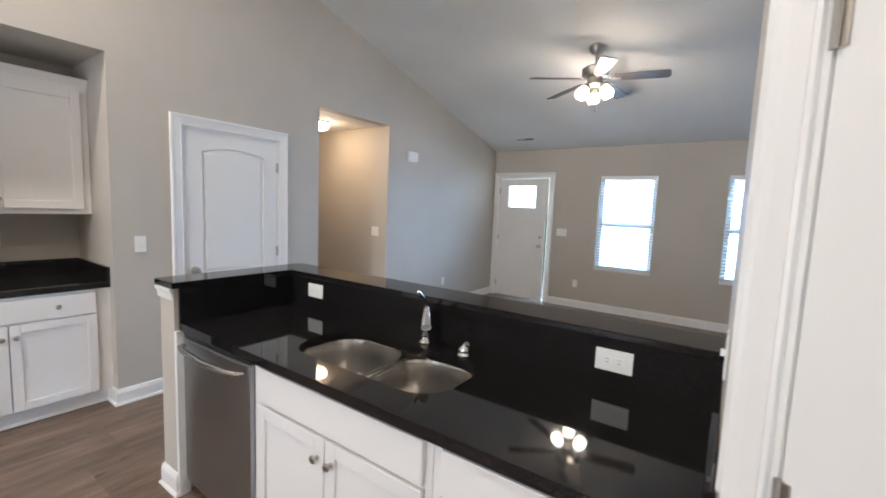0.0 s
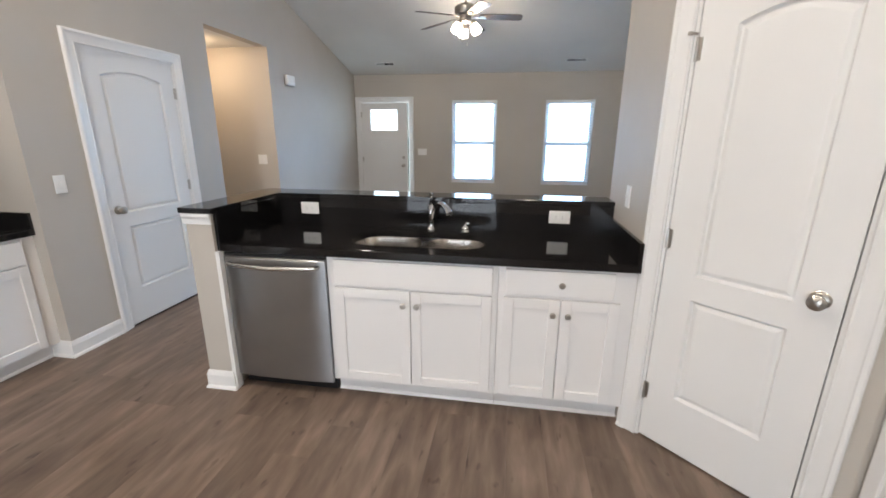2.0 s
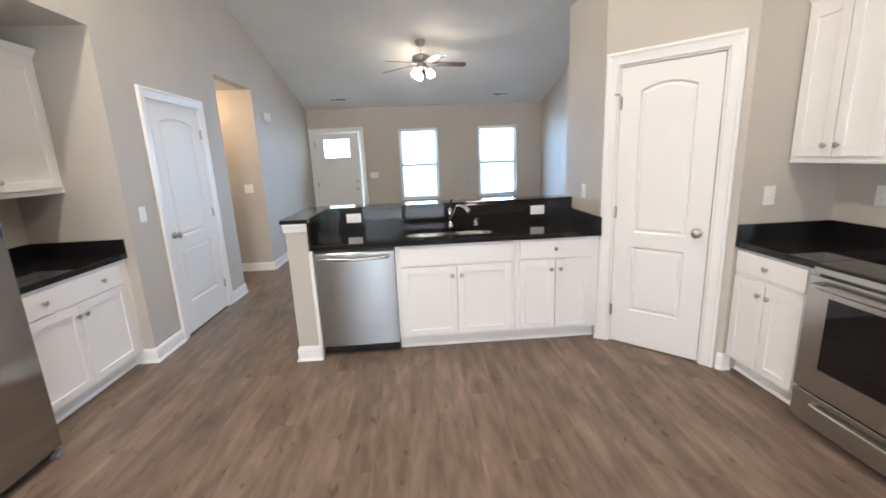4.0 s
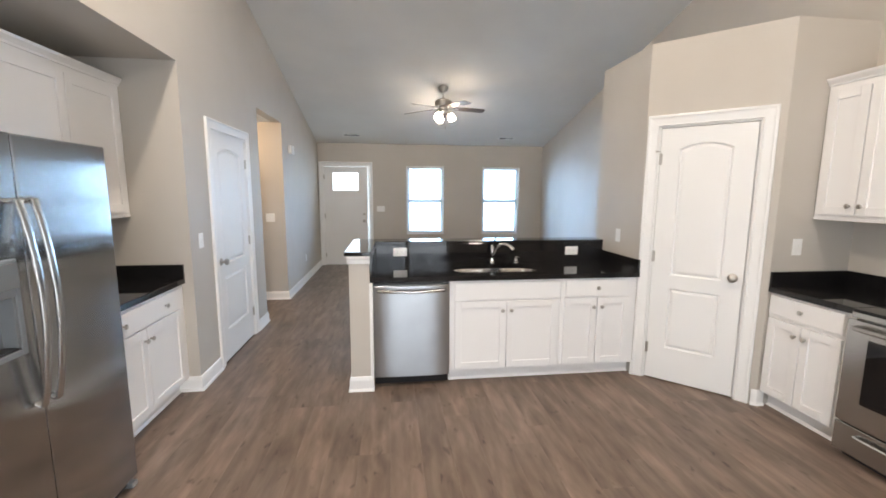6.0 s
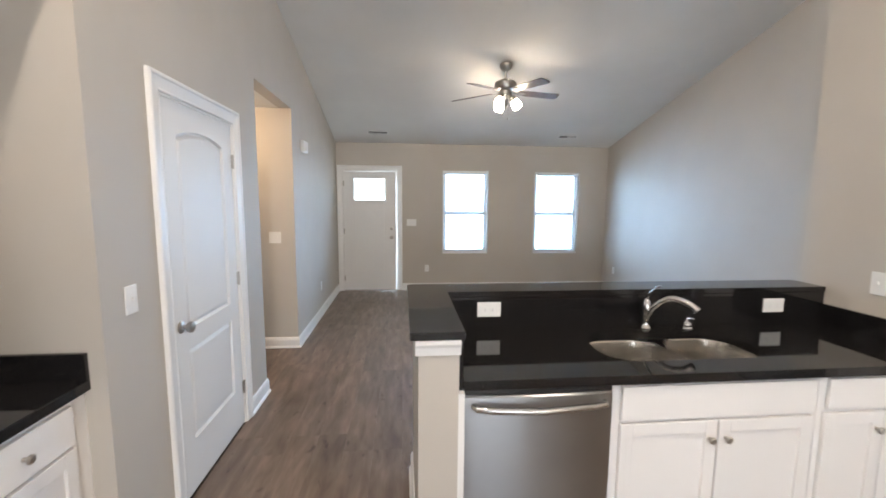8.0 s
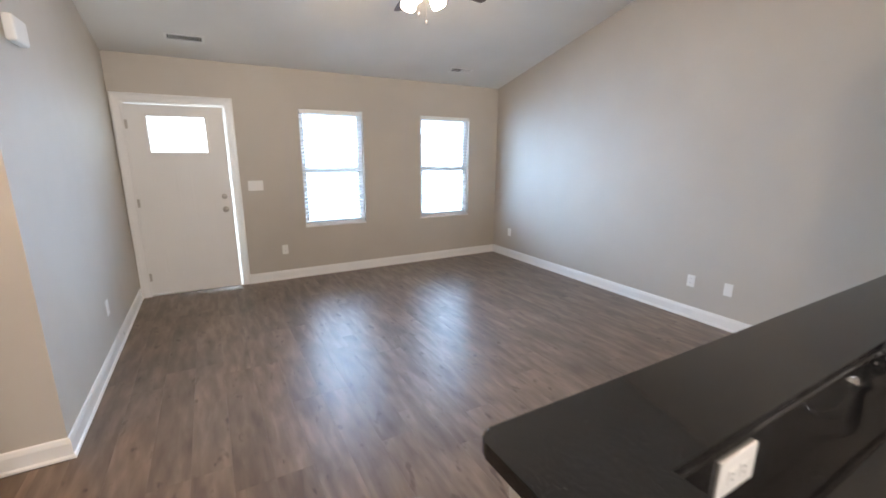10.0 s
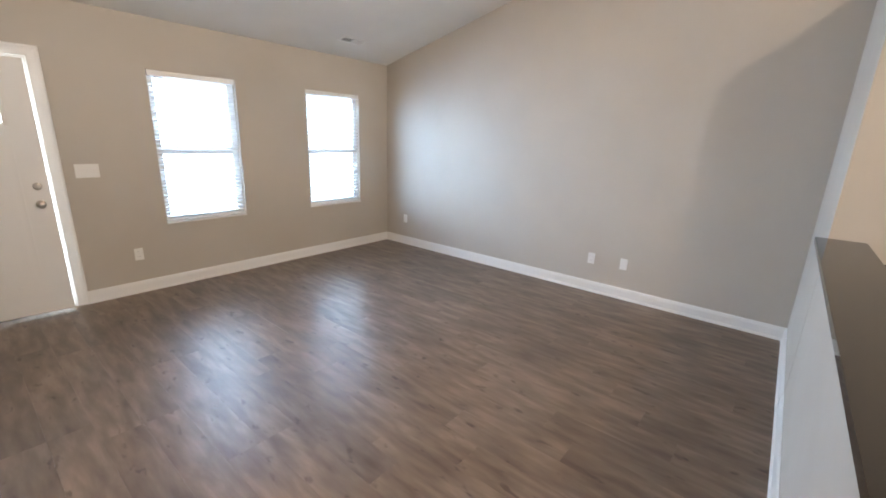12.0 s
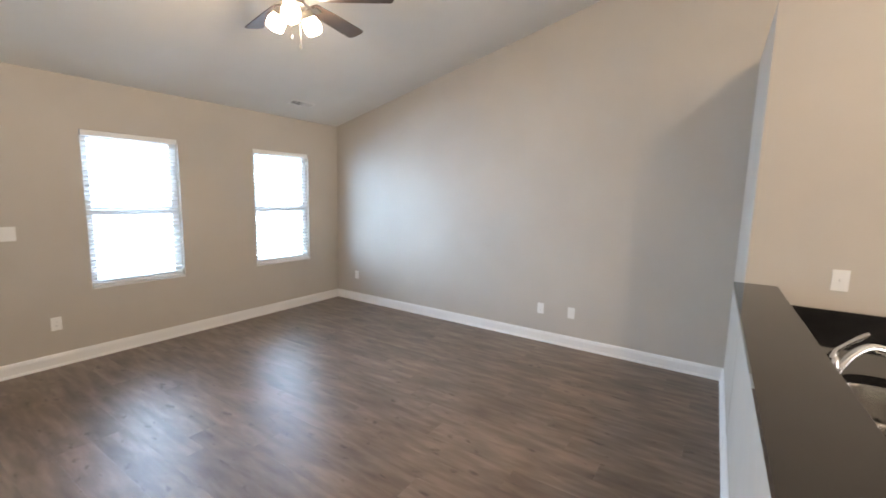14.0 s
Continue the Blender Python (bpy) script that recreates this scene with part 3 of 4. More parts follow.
def base_cabinet(m, w, d, h, label, drawers, doors, group="base cabinets", kick=0.070):
    """Face-frame base cabinet; front on local y = 0, x from 0 to w. doors and drawers: (x0, x1, knob x ...)."""
    c = thing("base_cabinet", m, label, "cabinet", group)
    t = 0.018
    part("face_frame", boxes((0, w, 0.0, t, 0.105, h)), CAB, c)
    part("side_panel", boxes((0, t, t, d, 0.105, h)), CAB, c)
    part("side_panel", boxes((w - t, w, t, d, 0.105, h)), CAB, c)
    part("back_panel", boxes((t, w - t, d - t, d, 0.105, h)), CAB, c)
    part("bottom_panel", boxes((t, w - t, t, d - t, 0.105, 0.105 + t)), CAB, c)
    bm = boxes((0, w, kick, d, 0.0, 0.104))
    prism(bm, [(kick - 0.012, 0.0), (kick, 0.0), (kick, 0.016), (kick - 0.005, 0.014)], "x", 0, w)
    part("toe_kick", bm, CAB, c)
    for x0, x1, z0, z1, ks in drawers:
        f = shaker("drawer_front", x0, x1, z0, z1, c, flat=True)
        for k in ks:
            cab_knob(f, k, (z0 + z1) / 2)
    for x0, x1, z0, z1, k in doors:
        f = shaker("cabinet_door", x0, x1, z0, z1, c)
        cab_knob(f, k, z1 - 0.075)
    return c


CH = 0.849
FRONT = 0.985
sinkbase = base_cabinet(pose(-1.572, FRONT, 0), 0.912, 0.585, CH, "white shaker sink base cabinet under black granite counter", [(0.040, 0.885, 0.690, 0.832, ())],
                        [(0.040, 0.456, 0.122, 0.676, 0.456 - 0.033), (0.462, 0.885, 0.122, 0.676, 0.462 + 0.033)])
base_cabinet(pose(-0.658, FRONT, 0), 0.655, 0.585, CH, "white shaker base cabinet with one drawer beside pantry", [(0.035, 0.555, 0.700, 0.832, (0.307,))],
             [(0.028, 0.306, 0.122, 0.682, 0.306 - 0.033), (0.312, 0.590, 0.122, 0.682, 0.312 + 0.033)])
# west alcove, facing east
base_cabinet(pose(-3.578, 0.138, 0, 0, 0, 90), 0.944, 0.627, CH, "white shaker base cabinet with wide two-knob drawer in alcove", [(0.010, 0.862, 0.684, 0.828, (0.207, 0.662))],
             [(0.010, 0.430, 0.122, 0.672, 0.430 - 0.028), (0.436, 0.862, 0.122, 0.672, 0.436 + 0.028)])
# east run, facing west
base_cabinet(pose(0.640, 0.388, 0, 0, 0, -90), 0.545, 0.588, CH, "white shaker base cabinet with one drawer beside range", [(0.012, 0.495, 0.700, 0.832, (0.245,))],
             [(0.012, 0.249, 0.122, 0.672, 0.249 - 0.030), (0.255, 0.495, 0.122, 0.672, 0.255 + 0.030)])


def wall_cabinet(m, w, d, z0, z1, label, doors, group="wall cabinets"):
    c = thing("wall_cabinet", m, label, "cabinet", group)
    part("body", boxes((0, w, 0.0, d, z0, z1), bev=0.0015), CAB, c)
    prof = [(0.0, 0.0), (-0.010, 0.0), (-0.012, 0.012), (-0.030, 0.036), (-0.034, 0.050), (0.0, 0.050)]
    bm = prism(bmesh.new(), [(a, z1 - 0.016 + b) for a, b in prof], "x", 0.0, w)
    part("crown_moulding", bm, CAB, c)
    part("light_rail", boxes((0, w, -0.004, 0.016, z0 - 0.012, z0 + 0.006), bev=0.002), CAB, c)
    for x0, x1, k in doors:
        f = shaker("cabinet_door", x0, x1, z0 + 0.025, z1 - 0.055, c, 0.056)
        cab_knob(f, k, z0 + 0.085)
    return c


wall_cabinet(pose(-3.887, 0.080, 0, 0, 0, 90), 1.002, 0.331, 1.357, 2.260, "white shaker double wall cabinet in alcove", [(0.035, 0.490, 0.490 - 0.033), (0.496, 0.960, 0.496 + 0.033)])
wall_cabinet(pose(-3.887, -0.948, 0, 0, 0, 90), 1.026, 0.331, 1.80, 2.260, "short white shaker wall cabinet over fridge", [(0.05, 0.505, 0.47), (0.511, 0.97, 0.545)])
wall_cabinet(pose(0.898, 0.388, 0, 0, 0, -90), 0.545, 0.332, 1.372, 2.255, "white shaker double wall cabinet beside range", [(0.022, 0.262, 0.262 - 0.033), (0.268, 0.51, 0.268 + 0.033)])

# counters of black granite
CT = 0.888


def counter_with_hole(x0, x1, y0, y1, z0, z1, hole):
    cx = sum(p[0] for p in hole) / len(hole)
    cy = sum(p[1] for p in hole) / len(hole)
    bm = bmesh.new()
    outer = []
    for p in hole:
        d = Vector((p[0] - cx, p[1] - cy))
        ts = []
        if abs(d.x) > 1e-9:
            ts.append(((x1 if d.x > 0 else x0) - cx) / d.x)
        if abs(d.y) > 1e-9:
            ts.append(((y1 if d.y > 0 else y0) - cy) / d.y)
        t = min(ts)
        outer.append((cx + d.x * t, cy + d.y * t))
    for c in ((x0, y0), (x1, y0), (x1, y1), (x0, y1)):
        k = min(range(len(outer)), key=lambda i: (outer[i][0] - c[0]) ** 2 + (outer[i][1] - c[1]) ** 2)
        outer[k] = c
    n = len(hole)
    L = [[bm.verts.new((*p, z)) for p in ring] for ring, z in ((hole, z1), (outer, z1), (outer, z0), (hole, z0))]
    for k in range(4):
        a, b = L[k], L[(k + 1) % 4]
        for i in range(n):
            bm.faces.new((a[i], a[(i + 1) % n], b[(i + 1) % n], b[i]))
    return bm


SX0, SX1, SY0, SY1 = -1.515, -0.745, 1.085, 1.452
hole = rounded_rect(SX0, SX1, SY0, SY1, 0.135, 12)
c = thing("countertop", pose(0, 0, 0), "polished black granite counter with cut-out for sink", "countertop")
part("worktop", counter_with_hole(-2.170, -0.001, 0.952, 1.575, CH, CT, hole), GRANITE, c)
part("backsplash", boxes((-2.170, -0.001, 1.576, 1.594, CH + 0.001, BAR_Z - 0.031), bev=0.001), GRANITE, c, "black granite riser behind sink")
part("side_splash", boxes((-2.189, -2.171, 0.955, 1.594, CH + 0.001, BAR_Z - 0.031), bev=0.001), GRANITE, c)
part("side_splash", boxes((-0.021, -0.001, 0.955, 1.575, CT + 0.0005, CT + 0.104), bev=0.002), GRANITE, c)

bm = bmesh.new()
BW, BI, BF, BN, BB = -2.372, -2.169, 0.918, 1.782, 1.572
r = 0.03
pts = [(BI, BF), (BI, BB), (-0.001, BB), (-0.001, BN)]
pts += [(BW + r + r * math.cos(radians(a)), BN - r + r * math.sin(radians(a))) for a in range(90, 181, 15)]
pts += [(BW + r * 0.4 + r * 0.4 * math.cos(radians(a)), BF + r * 0.4 + r * 0.4 * math.sin(radians(a))) for a in range(180, 271, 30)]
prism(bm, pts, "z", BAR_Z - 0.030, BAR_Z, 0.004)
tagged(part("bar_top", bm, GRANITE), "polished black granite bar top on the half wall", "countertop")
# white trim under the bar's end
bm = prism(bmesh.new(), [(0.0, 0.0), (-0.006, 0.0), (-0.010, 0.030), (-0.018, 0.044), (-0.018, 0.058), (0.0, 0.058)], "x", -2.352, -2.185)
bm.transform(Matrix.Translation((0, 0.934, BAR_Z - 0.030 - 0.059)))
tagged(part("trim", bm, TRIM), "white painted moulding under the bar end", "trim", kind="structure")
tagged(part("trim_panel", boxes((-2.192, -2.168, 0.934, 0.985, 0.0, CH - 0.001)), TRIM), "white filler strip beside dishwasher", "trim", kind="structure")

c = thing("countertop", pose(0, 0, 0), "polished black granite counter in the alcove", "countertop")
part("worktop", boxes((-4.219, -3.552, 0.050, 1.082, CH, CT), bev=0.003), GRANITE, c)
part("backsplash", boxes((-4.219, -4.200, 0.050, 1.082, CT + 0.0005, CT + 0.104), bev=0.002), GRANITE, c)
part("side_splash", boxes((-4.199, -3.553, 1.063, 1.082, CT + 0.0005, CT + 0.104), bev=0.002), GRANITE, c)
c = thing("countertop", pose(0, 0, 0), "polished black granite counter beside range", "countertop")
part("worktop", boxes((0.612, 1.231, -0.157, 0.389, CH, CT), bev=0.003), GRANITE, c)
part("backsplash", boxes((1.212, 1.231, -0.157, 0.369, CT + 0.0005, CT + 0.104), bev=0.002), GRANITE, c)
part("side_splash", boxes((0.614, 1.231, 0.370, 0.389, CT + 0.0005, CT + 0.104), bev=0.002), GRANITE, c)

# sink
s = thing("kitchen_sink", pose(0, 0, CH), "undermount double-bowl stainless sink in black granite", "sink")
for bx0, bx1 in ((SX0 - 0.004, -1.128), (-1.098, SX1 + 0.004)):
    bm = bmesh.new()
    loops = []
    for d, z in ((-0.012, -0.001), (0.0, -0.002), (0.004, -0.012), (0.010, -0.10), (0.018, -0.165), (0.045, -0.188), (0.10, -0.194)):
        loops.append([bm.verts.new((*p, z)) for p in rounded_rect(bx0 + max(d, 0), bx1 - max(d, 0), SY0 - 0.004 + d, SY1 + 0.004 - d, max(0.03, 0.120 - d * 0.6), 8)])
    n = len(loops[0])
    for a, b in zip(loops, loops[1:]):
        for i in range(n):
            bm.faces.new((a[i], a[(i + 1) % n], b[(i + 1) % n], b[i]))
    bm.faces.new(loops[-1])
    bowl = part("bowl", bm, SINKSTEEL, s, smooth=True)
    cx, cy = (bx0 + bx1) / 2, (SY0 + SY1) / 2 + 0.03
    bm = lathe(bmesh.new(), [(0, 0.001), (0.022, 0.001), (0.026, 0.003), (0.042, 0.004), (0.045, 0.001)], Matrix.Translation((cx, cy, -0.194)), 20)
    part("drain", bm, CHROME, bowl, "chrome drain strainer", smooth=True)
part("divider", boxes((-1.138, -1.088, SY0 + 0.004, SY1 - 0.004, -0.040, -0.008), bev=0.014), SINKSTEEL, s, smooth=True)

# faucet and soap pump
f = thing("faucet", pose(-1.105, 1.522, CT), "chrome single-lever kitchen faucet with arched spout", "faucet")
part("base", lathe(bmesh.new(), [(0, 0), (0.030, 0), (0.030, 0.006), (0.022, 0.016), (0.019, 0.030), (0.019, 0.075), (0.022, 0.090), (0.022, 0.120), (0.017, 0.150), (0.010, 0.160), (0, 0.162)], n=20), CHROME, f, smooth=True)
sp = [(0.6 * q, -0.8 * q, z) for q, z in ((0.012, 0.075), (0.035, 0.118), (0.075, 0.160), (0.120, 0.182), (0.165, 0.180), (0.208, 0.164), (0.240, 0.140))]
part("spout", tube(bmesh.new(), smooth_line(sp, 20), [0.016 - 0.002 * math.sin(math.pi * i / 14) if i < 14 else 0.016 + 0.0009 * (i - 14) for i in range(21)], 16), CHROME, f, smooth=True)
part("lever", tube(bmesh.new(), smooth_line([(0, 0.004, 0.150), (0.001, -0.008, 0.178), (0.008, -0.042, 0.212), (0.016, -0.085, 0.248)], 12), [0.016, 0.0135, 0.011, 0.009, 0.008, 0.0075, 0.007, 0.007, 0.0075, 0.008, 0.0085, 0.008, 0.005], 12), CHROME, f, smooth=True)
p = thing("soap_dispenser", pose(-0.885, 1.50, CT), "short chrome soap pump beside faucet", "soap dispenser")
part("base", lathe(bmesh.new(), [(0, 0), (0.029, 0), (0.030, 0.005), (0.026, 0.010), (0.024, 0.014), (0.026, 0.018), (0.025, 0.028), (0.018, 0.038), (0.009, 0.043), (0.007, 0.050), (0, 0.051)], n=18), CHROME, p, smooth=True)
part("nozzle", tube(bmesh.new(), [(0, 0, 0.046), (0, 0, 0.053), (0.008, -0.004, 0.057), (0.030, -0.012, 0.053)], [0.006, 0.006, 0.0055, 0.004], 8), CHROME, p, smooth=True)

# ---------------- appliances ----------------
d = thing("dishwasher", pose(-2.166, FRONT, 0), "stainless steel dishwasher with curved bar handle", "dishwasher")
dw = 0.590
part("tub", boxes((0.004, dw - 0.004, 0.004, 0.55, 0.095, 0.842)), BLACK, d)
bm = bmesh.new()
loops = []
for x in np.linspace(0, dw, 25):
    u = 2 * x / dw - 1
    y = -0.032 + 0.012 * abs(u) ** 3.4
    loops.append([bm.verts.new((float(x), yy, z)) for yy, z in ((0.0, 0.085), (y + 0.004, 0.085), (y, 0.090), (y, 0.815), (y + 0.006, 0.822), (0.0, 0.822))])
for a, b in zip(loops, loops[1:]):
    for k in range(6):
        bm.faces.new((a[k], a[(k + 1) % 6], b[(k + 1) % 6], b[k]))
bm.faces.new(loops[0])
bm.faces.new(loops[-1][::-1])
dd = part("door_panel", bm, STEEL_DW, d, "brushed stainless front", smooth=True)
hp = [(0.035, -0.030, 0.785), (0.045, -0.055, 0.786), (0.10, -0.068, 0.784), (dw / 2, -0.074, 0.778), (dw - 0.10, -0.068, 0.784), (dw - 0.045, -0.055, 0.786), (dw - 0.035, -0.030, 0.785)]
part("handle", tube(bmesh.new(), hp, [0.011, 0.013, 0.0135, 0.014, 0.0135, 0.013, 0.011], 12), STEEL_H, dd, smooth=True)
part("control_strip", boxes((0.002, dw - 0.002, -0.020, 0.003, 0.824, 0.841), bev=0.002), BLACK, d, "black top control strip")
part("kick_plate", boxes((0.004, dw - 0.004, 0.045, 0.065, 0.004, 0.094)), BLACK, d, "recessed black kick plate")

f = thing("refrigerator", pose(-3.363, 0.036, 0, 0, 0, 90), "stainless side-by-side refrigerator with ice dispenser in door", "refrigerator")
# local x runs north, so the doors run from -0.912 to 0
FW, SPLIT, FH = 0.912, -0.495, 1.735
part("cabinet", boxes((-FW + 0.004, -0.004, 0.075, 0.80, 0.03, FH - 0.02), bev=0.004), GREYPLASTIC, f, "grey painted steel sides")


def fridge_door(x0, x1, name, cut=None):
    bm = bmesh.new()
    z0, z1 = 0.055, FH
    if cut:
        cx0, cx1, cz0, cz1 = cut
        spec = [(x0, cx0, z0, z1), (cx1, x1, z0, z1), (cx0, cx1, z0, cz0), (cx0, cx1, cz1, z1)]
        for a, b, c0, c1 in spec:
            box(bm, a, b, 0.0, 0.070, c0, c1)
        box(bm, cx0, cx1, 0.060, 0.0699, cz0, cz1)
        bmesh.ops.remove_doubles(bm, verts=bm.verts[:], dist=1e-5)
    else:
        box(bm, x0, x1, 0.0, 0.070, z0, z1, 0.007)
    return part(name, bm, STEEL, f)


right = fridge_door(SPLIT + 0.003, 0.0, "fridge_door")
left = fridge_door(-FW, SPLIT - 0.003, "freezer_door", (-0.80, SPLIT - 0.062, 0.955, 1.155))


def bow(x, z0, z1, out):
    pts = [(x, 0.0, z0 + 0.01), (x, -0.02, z0)]
    for i in range(13):
        u = i / 12
        pts.append((x, -0.028 - out * math.sin(math.pi * u) ** 0.8, z0 + (z1 - z0) * u))
    return pts + [(x, -0.02, z1), (x, 0.0, z1 - 0.01)]


def strap(pts, width, thick):
    """A flat bowed bar along points of one upright plane, rounded at its edges."""
    bm = bmesh.new()
    pts = [Vector(p) for p in pts]
    sect = rounded_rect(-width / 2, width / 2, -thick / 2, thick / 2, thick * 0.42, 3)
    rings = []
    for i, p in enumerate(pts):
        d = (pts[min(i + 1, len(pts) - 1)] - pts[max(i - 1, 0)]).normalized()
        nrm = Vector((1, 0, 0)).cross(d).normalized()
        rings.append([bm.verts.new(p + Vector((a, 0, 0)) + nrm * b) for a, b in sect])
    n = len(sect)
    for a, b in zip(rings, rings[1:]):
        for k in range(n):
            bm.faces.new((a[k], a[(k + 1) % n], b[(k + 1) % n], b[k]))
    bm.faces.new(rings[0])
    bm.faces.new(rings[-1][::-1])
    return bm


part("handle", strap(bow(SPLIT + 0.034, 0.72, 1.50, 0.042), 0.030, 0.013), STEEL_H, right, "flat bowed stainless handle", smooth=True)
part("handle", strap(bow(SPLIT - 0.034, 0.72, 1.50, 0.042), 0.030, 0.013), STEEL_H, left, "flat bowed stainless handle", smooth=True)
dx0, dx1 = -0.80, SPLIT - 0.062
disp = part("dispenser", boxes((dx0 - 0.02, dx0, -0.006, 0.059, 0.935, 1.29), (dx1, dx1 + 0.02, -0.006, 0.059, 0.935, 1.29), (dx0, dx1, -0.006, 0.059, 0.935, 0.956), (dx0, dx1, -0.008, 0.05, 1.154, 1.29), bev=0.004), GREYPLASTIC, left, "grey ice and water dispenser")
part("dispenser_panel", boxes((dx0 - 0.01, dx1 + 0.01, -0.014, -0.008, 1.185, 1.275), bev=0.002), NICKEL, disp, "silver control panel")
part("cavity", boxes((dx0 + 0.001, dx1 - 0.001, 0.050, 0.059, 0.957, 1.153), (dx0 + 0.001, dx0 + 0.012, 0.0, 0.050, 0.957, 1.153), (dx1 - 0.012, dx1 - 0.001, 0.0, 0.050, 0.957, 1.153)), GREYPLASTIC, disp)
part("paddle", boxes((dx0 + 0.085, dx1 - 0.085, 0.028, 0.049, 1.075, 1.150), bev=0.006), BLACK, disp, "black dispenser paddle")
part("paper_tag", boxes((dx0 + 0.03, dx1 - 0.06, 0.036, 0.037, 1.005, 1.060)), PLASTIC, disp, "white paper instruction tag")
part("drip_tray", boxes((dx0 + 0.005, dx1 - 0.005, 0.0, 0.058, 0.957, 0.966)), BLACK, disp)
part("base_grille", boxes((-FW + 0.02, -0.02, 0.03, 0.074, 0.012, 0.05), bev=0.003), BLACK, f, "black base grille")
part("foot", boxes((-0.05, -0.006, 0.0, 0.07, 0.0, 0.028), bev=0.006), GREYPLASTIC, f)
part("foot", boxes((-FW + 0.006, -FW + 0.05, 0.0, 0.07, 0.0, 0.028), bev=0.006), GREYPLASTIC, f)

r_ = thing("range", pose(0.600, -0.160, 0, 0, 0, -90), "stainless electric range with black glass oven window", "range")
RW = 0.757
part("body", boxes((0.002, RW - 0.002, 0.03, 0.615, 0.03, 0.872), bev=0.002), STEEL, r_)
part("cooktop", boxes((0.0, RW, -0.005, 0.615, 0.873, 0.888), bev=0.004), DARKGLASS, r_, "black glass cooktop")
part("front_rail", boxes((0.0, RW, -0.004, 0.028, 0.838, 0.871), bev=0.003), STEEL_H, r_)
bm = boxes((0.0, 0.11, -0.020, 0.028, 0.225, 0.828), (RW - 0.11, RW, -0.020, 0.028, 0.225, 0.828), (0.11, RW - 0.11, -0.020, 0.028, 0.225, 0.36), (0.11, RW - 0.11, -0.020, 0.028, 0.735, 0.828))
oven = part("oven_door", bm, STEEL_H, r_, "stainless oven door")
part("oven_window", boxes((0.110, RW - 0.110, -0.0215, 0.020, 0.36, 0.735), bev=0.001), DARKGLASS, oven, "black glass oven window")
part("handle", tube(bmesh.new(), [(0.05, -0.02, 0.79), (0.055, -0.058, 0.79), (0.09, -0.064, 0.79), (RW - 0.09, -0.064, 0.79), (RW - 0.055, -0.058, 0.79), (RW - 0.05, -0.02, 0.79)], 0.012, 12), STEEL_H, oven, smooth=True)
dr = part("drawer", boxes((0.0, RW, -0.020, 0.028, 0.045, 0.215), bev=0.004), STEEL_H, r_, "stainless storage drawer")
part("handle", tube(bmesh.new(), [(0.12, -0.02, 0.168), (0.125, -0.040, 0.168), (0.16, -0.046, 0.168), (RW - 0.16, -0.046, 0.168), (RW - 0.125, -0.040, 0.168), (RW - 0.12, -0.02, 0.168)], 0.011, 10), STEEL_H, dr, smooth=True)
part("back_panel", boxes((0.0, RW, 0.56, 0.615, 0.889, 1.05), bev=0.006), STEEL_H, r_)
part("kick", boxes((0.02, RW - 0.02, 0.04, 0.06, 0.0, 0.03)), BLACK, r_)

# ---------------- lamps ----------------
FX, FY = -1.225, 4.27
FZ = ceiling_z(FY)
fan = thing("ceiling_fan", pose(FX, FY, FZ), "five-blade ceiling fan with dark blades and lit glass shades", "ceiling fan")
tilt = pose(0, 0, 0, -math.degrees(math.atan(PITCH)), 0, 0)
part("canopy", lathe(bmesh.new(), [(0, 0.0), (0.072, 0.0), (0.072, -0.012), (0.060, -0.045), (0.030, -0.072), (0.0, -0.075)], tilt, 28), NICKEL, fan, smooth=True)
part("downrod", tube(bmesh.new(), [(0, 0, -0.05), (0, 0, -0.165)], 0.012, 12), NICKEL, fan, smooth=True)
part("motor", lathe(bmesh.new(), [(0, -0.150), (0.026, -0.150), (0.032, -0.170), (0.100, -0.180), (0.126, -0.203), (0.126, -0.252), (0.112, -0.275), (0.070, -0.288), (0.070, -0.322), (0.078, -0.331), (0.078, -0.350), (0.030, -0.367), (0.0, -0.367)], n=32), NICKEL, fan, smooth=True)
blade_mesh = None
for k in range(5):
    ang = 79 + 72 * k
    m = pose(0, 0, -0.296, 0, -1.6, 0) @ pose(0, 0, 0, 0, 0, ang) @ pose(0, 0, 0, 0, 3, 0)
    if blade_mesh is None:
        bm = bmesh.new()
        out = [(0.165, -0.050), (0.30, -0.060), (0.50, -0.066), (0.622, -0.069), (0.634, -0.066), (0.650, -0.044), (0.652, -0.038), (0.652, 0.038), (0.650, 0.044), (0.634, 0.066), (0.622, 0.069), (0.50, 0.066), (0.30, 0.060), (0.165, 0.050), (0.150, 0.0)]
        prism(bm, out, "z", 0.0, 0.006, 0.0015)
        bm.transform(pose(0, 0, 0, -12, 0, 0))
        b_ = part("blade", bm, BLADE, fan, "dark walnut blade")
        bm = boxes((0.075, 0.20, -0.014, 0.014, -0.010, -0.003), bev=0.003)
        prism(bm, [(0.17, -0.035), (0.235, -0.02), (0.235, 0.02), (0.17, 0.035)], "z", -0.009, -0.002, 0.001)
        bm.transform(pose(0, 0, 0, -8, 0, 0))
        i_ = part("blade_iron", bm, NICKEL, b_)
        blade_mesh = b_
        b_.matrix_basis = m
    else:
        b2 = blade_mesh.copy()
        scene.collection.objects.link(b2)
        b2.matrix_basis = m
        i2 = blade_mesh.children[0].copy()
        scene.collection.objects.link(i2)
        i2.parent = b2
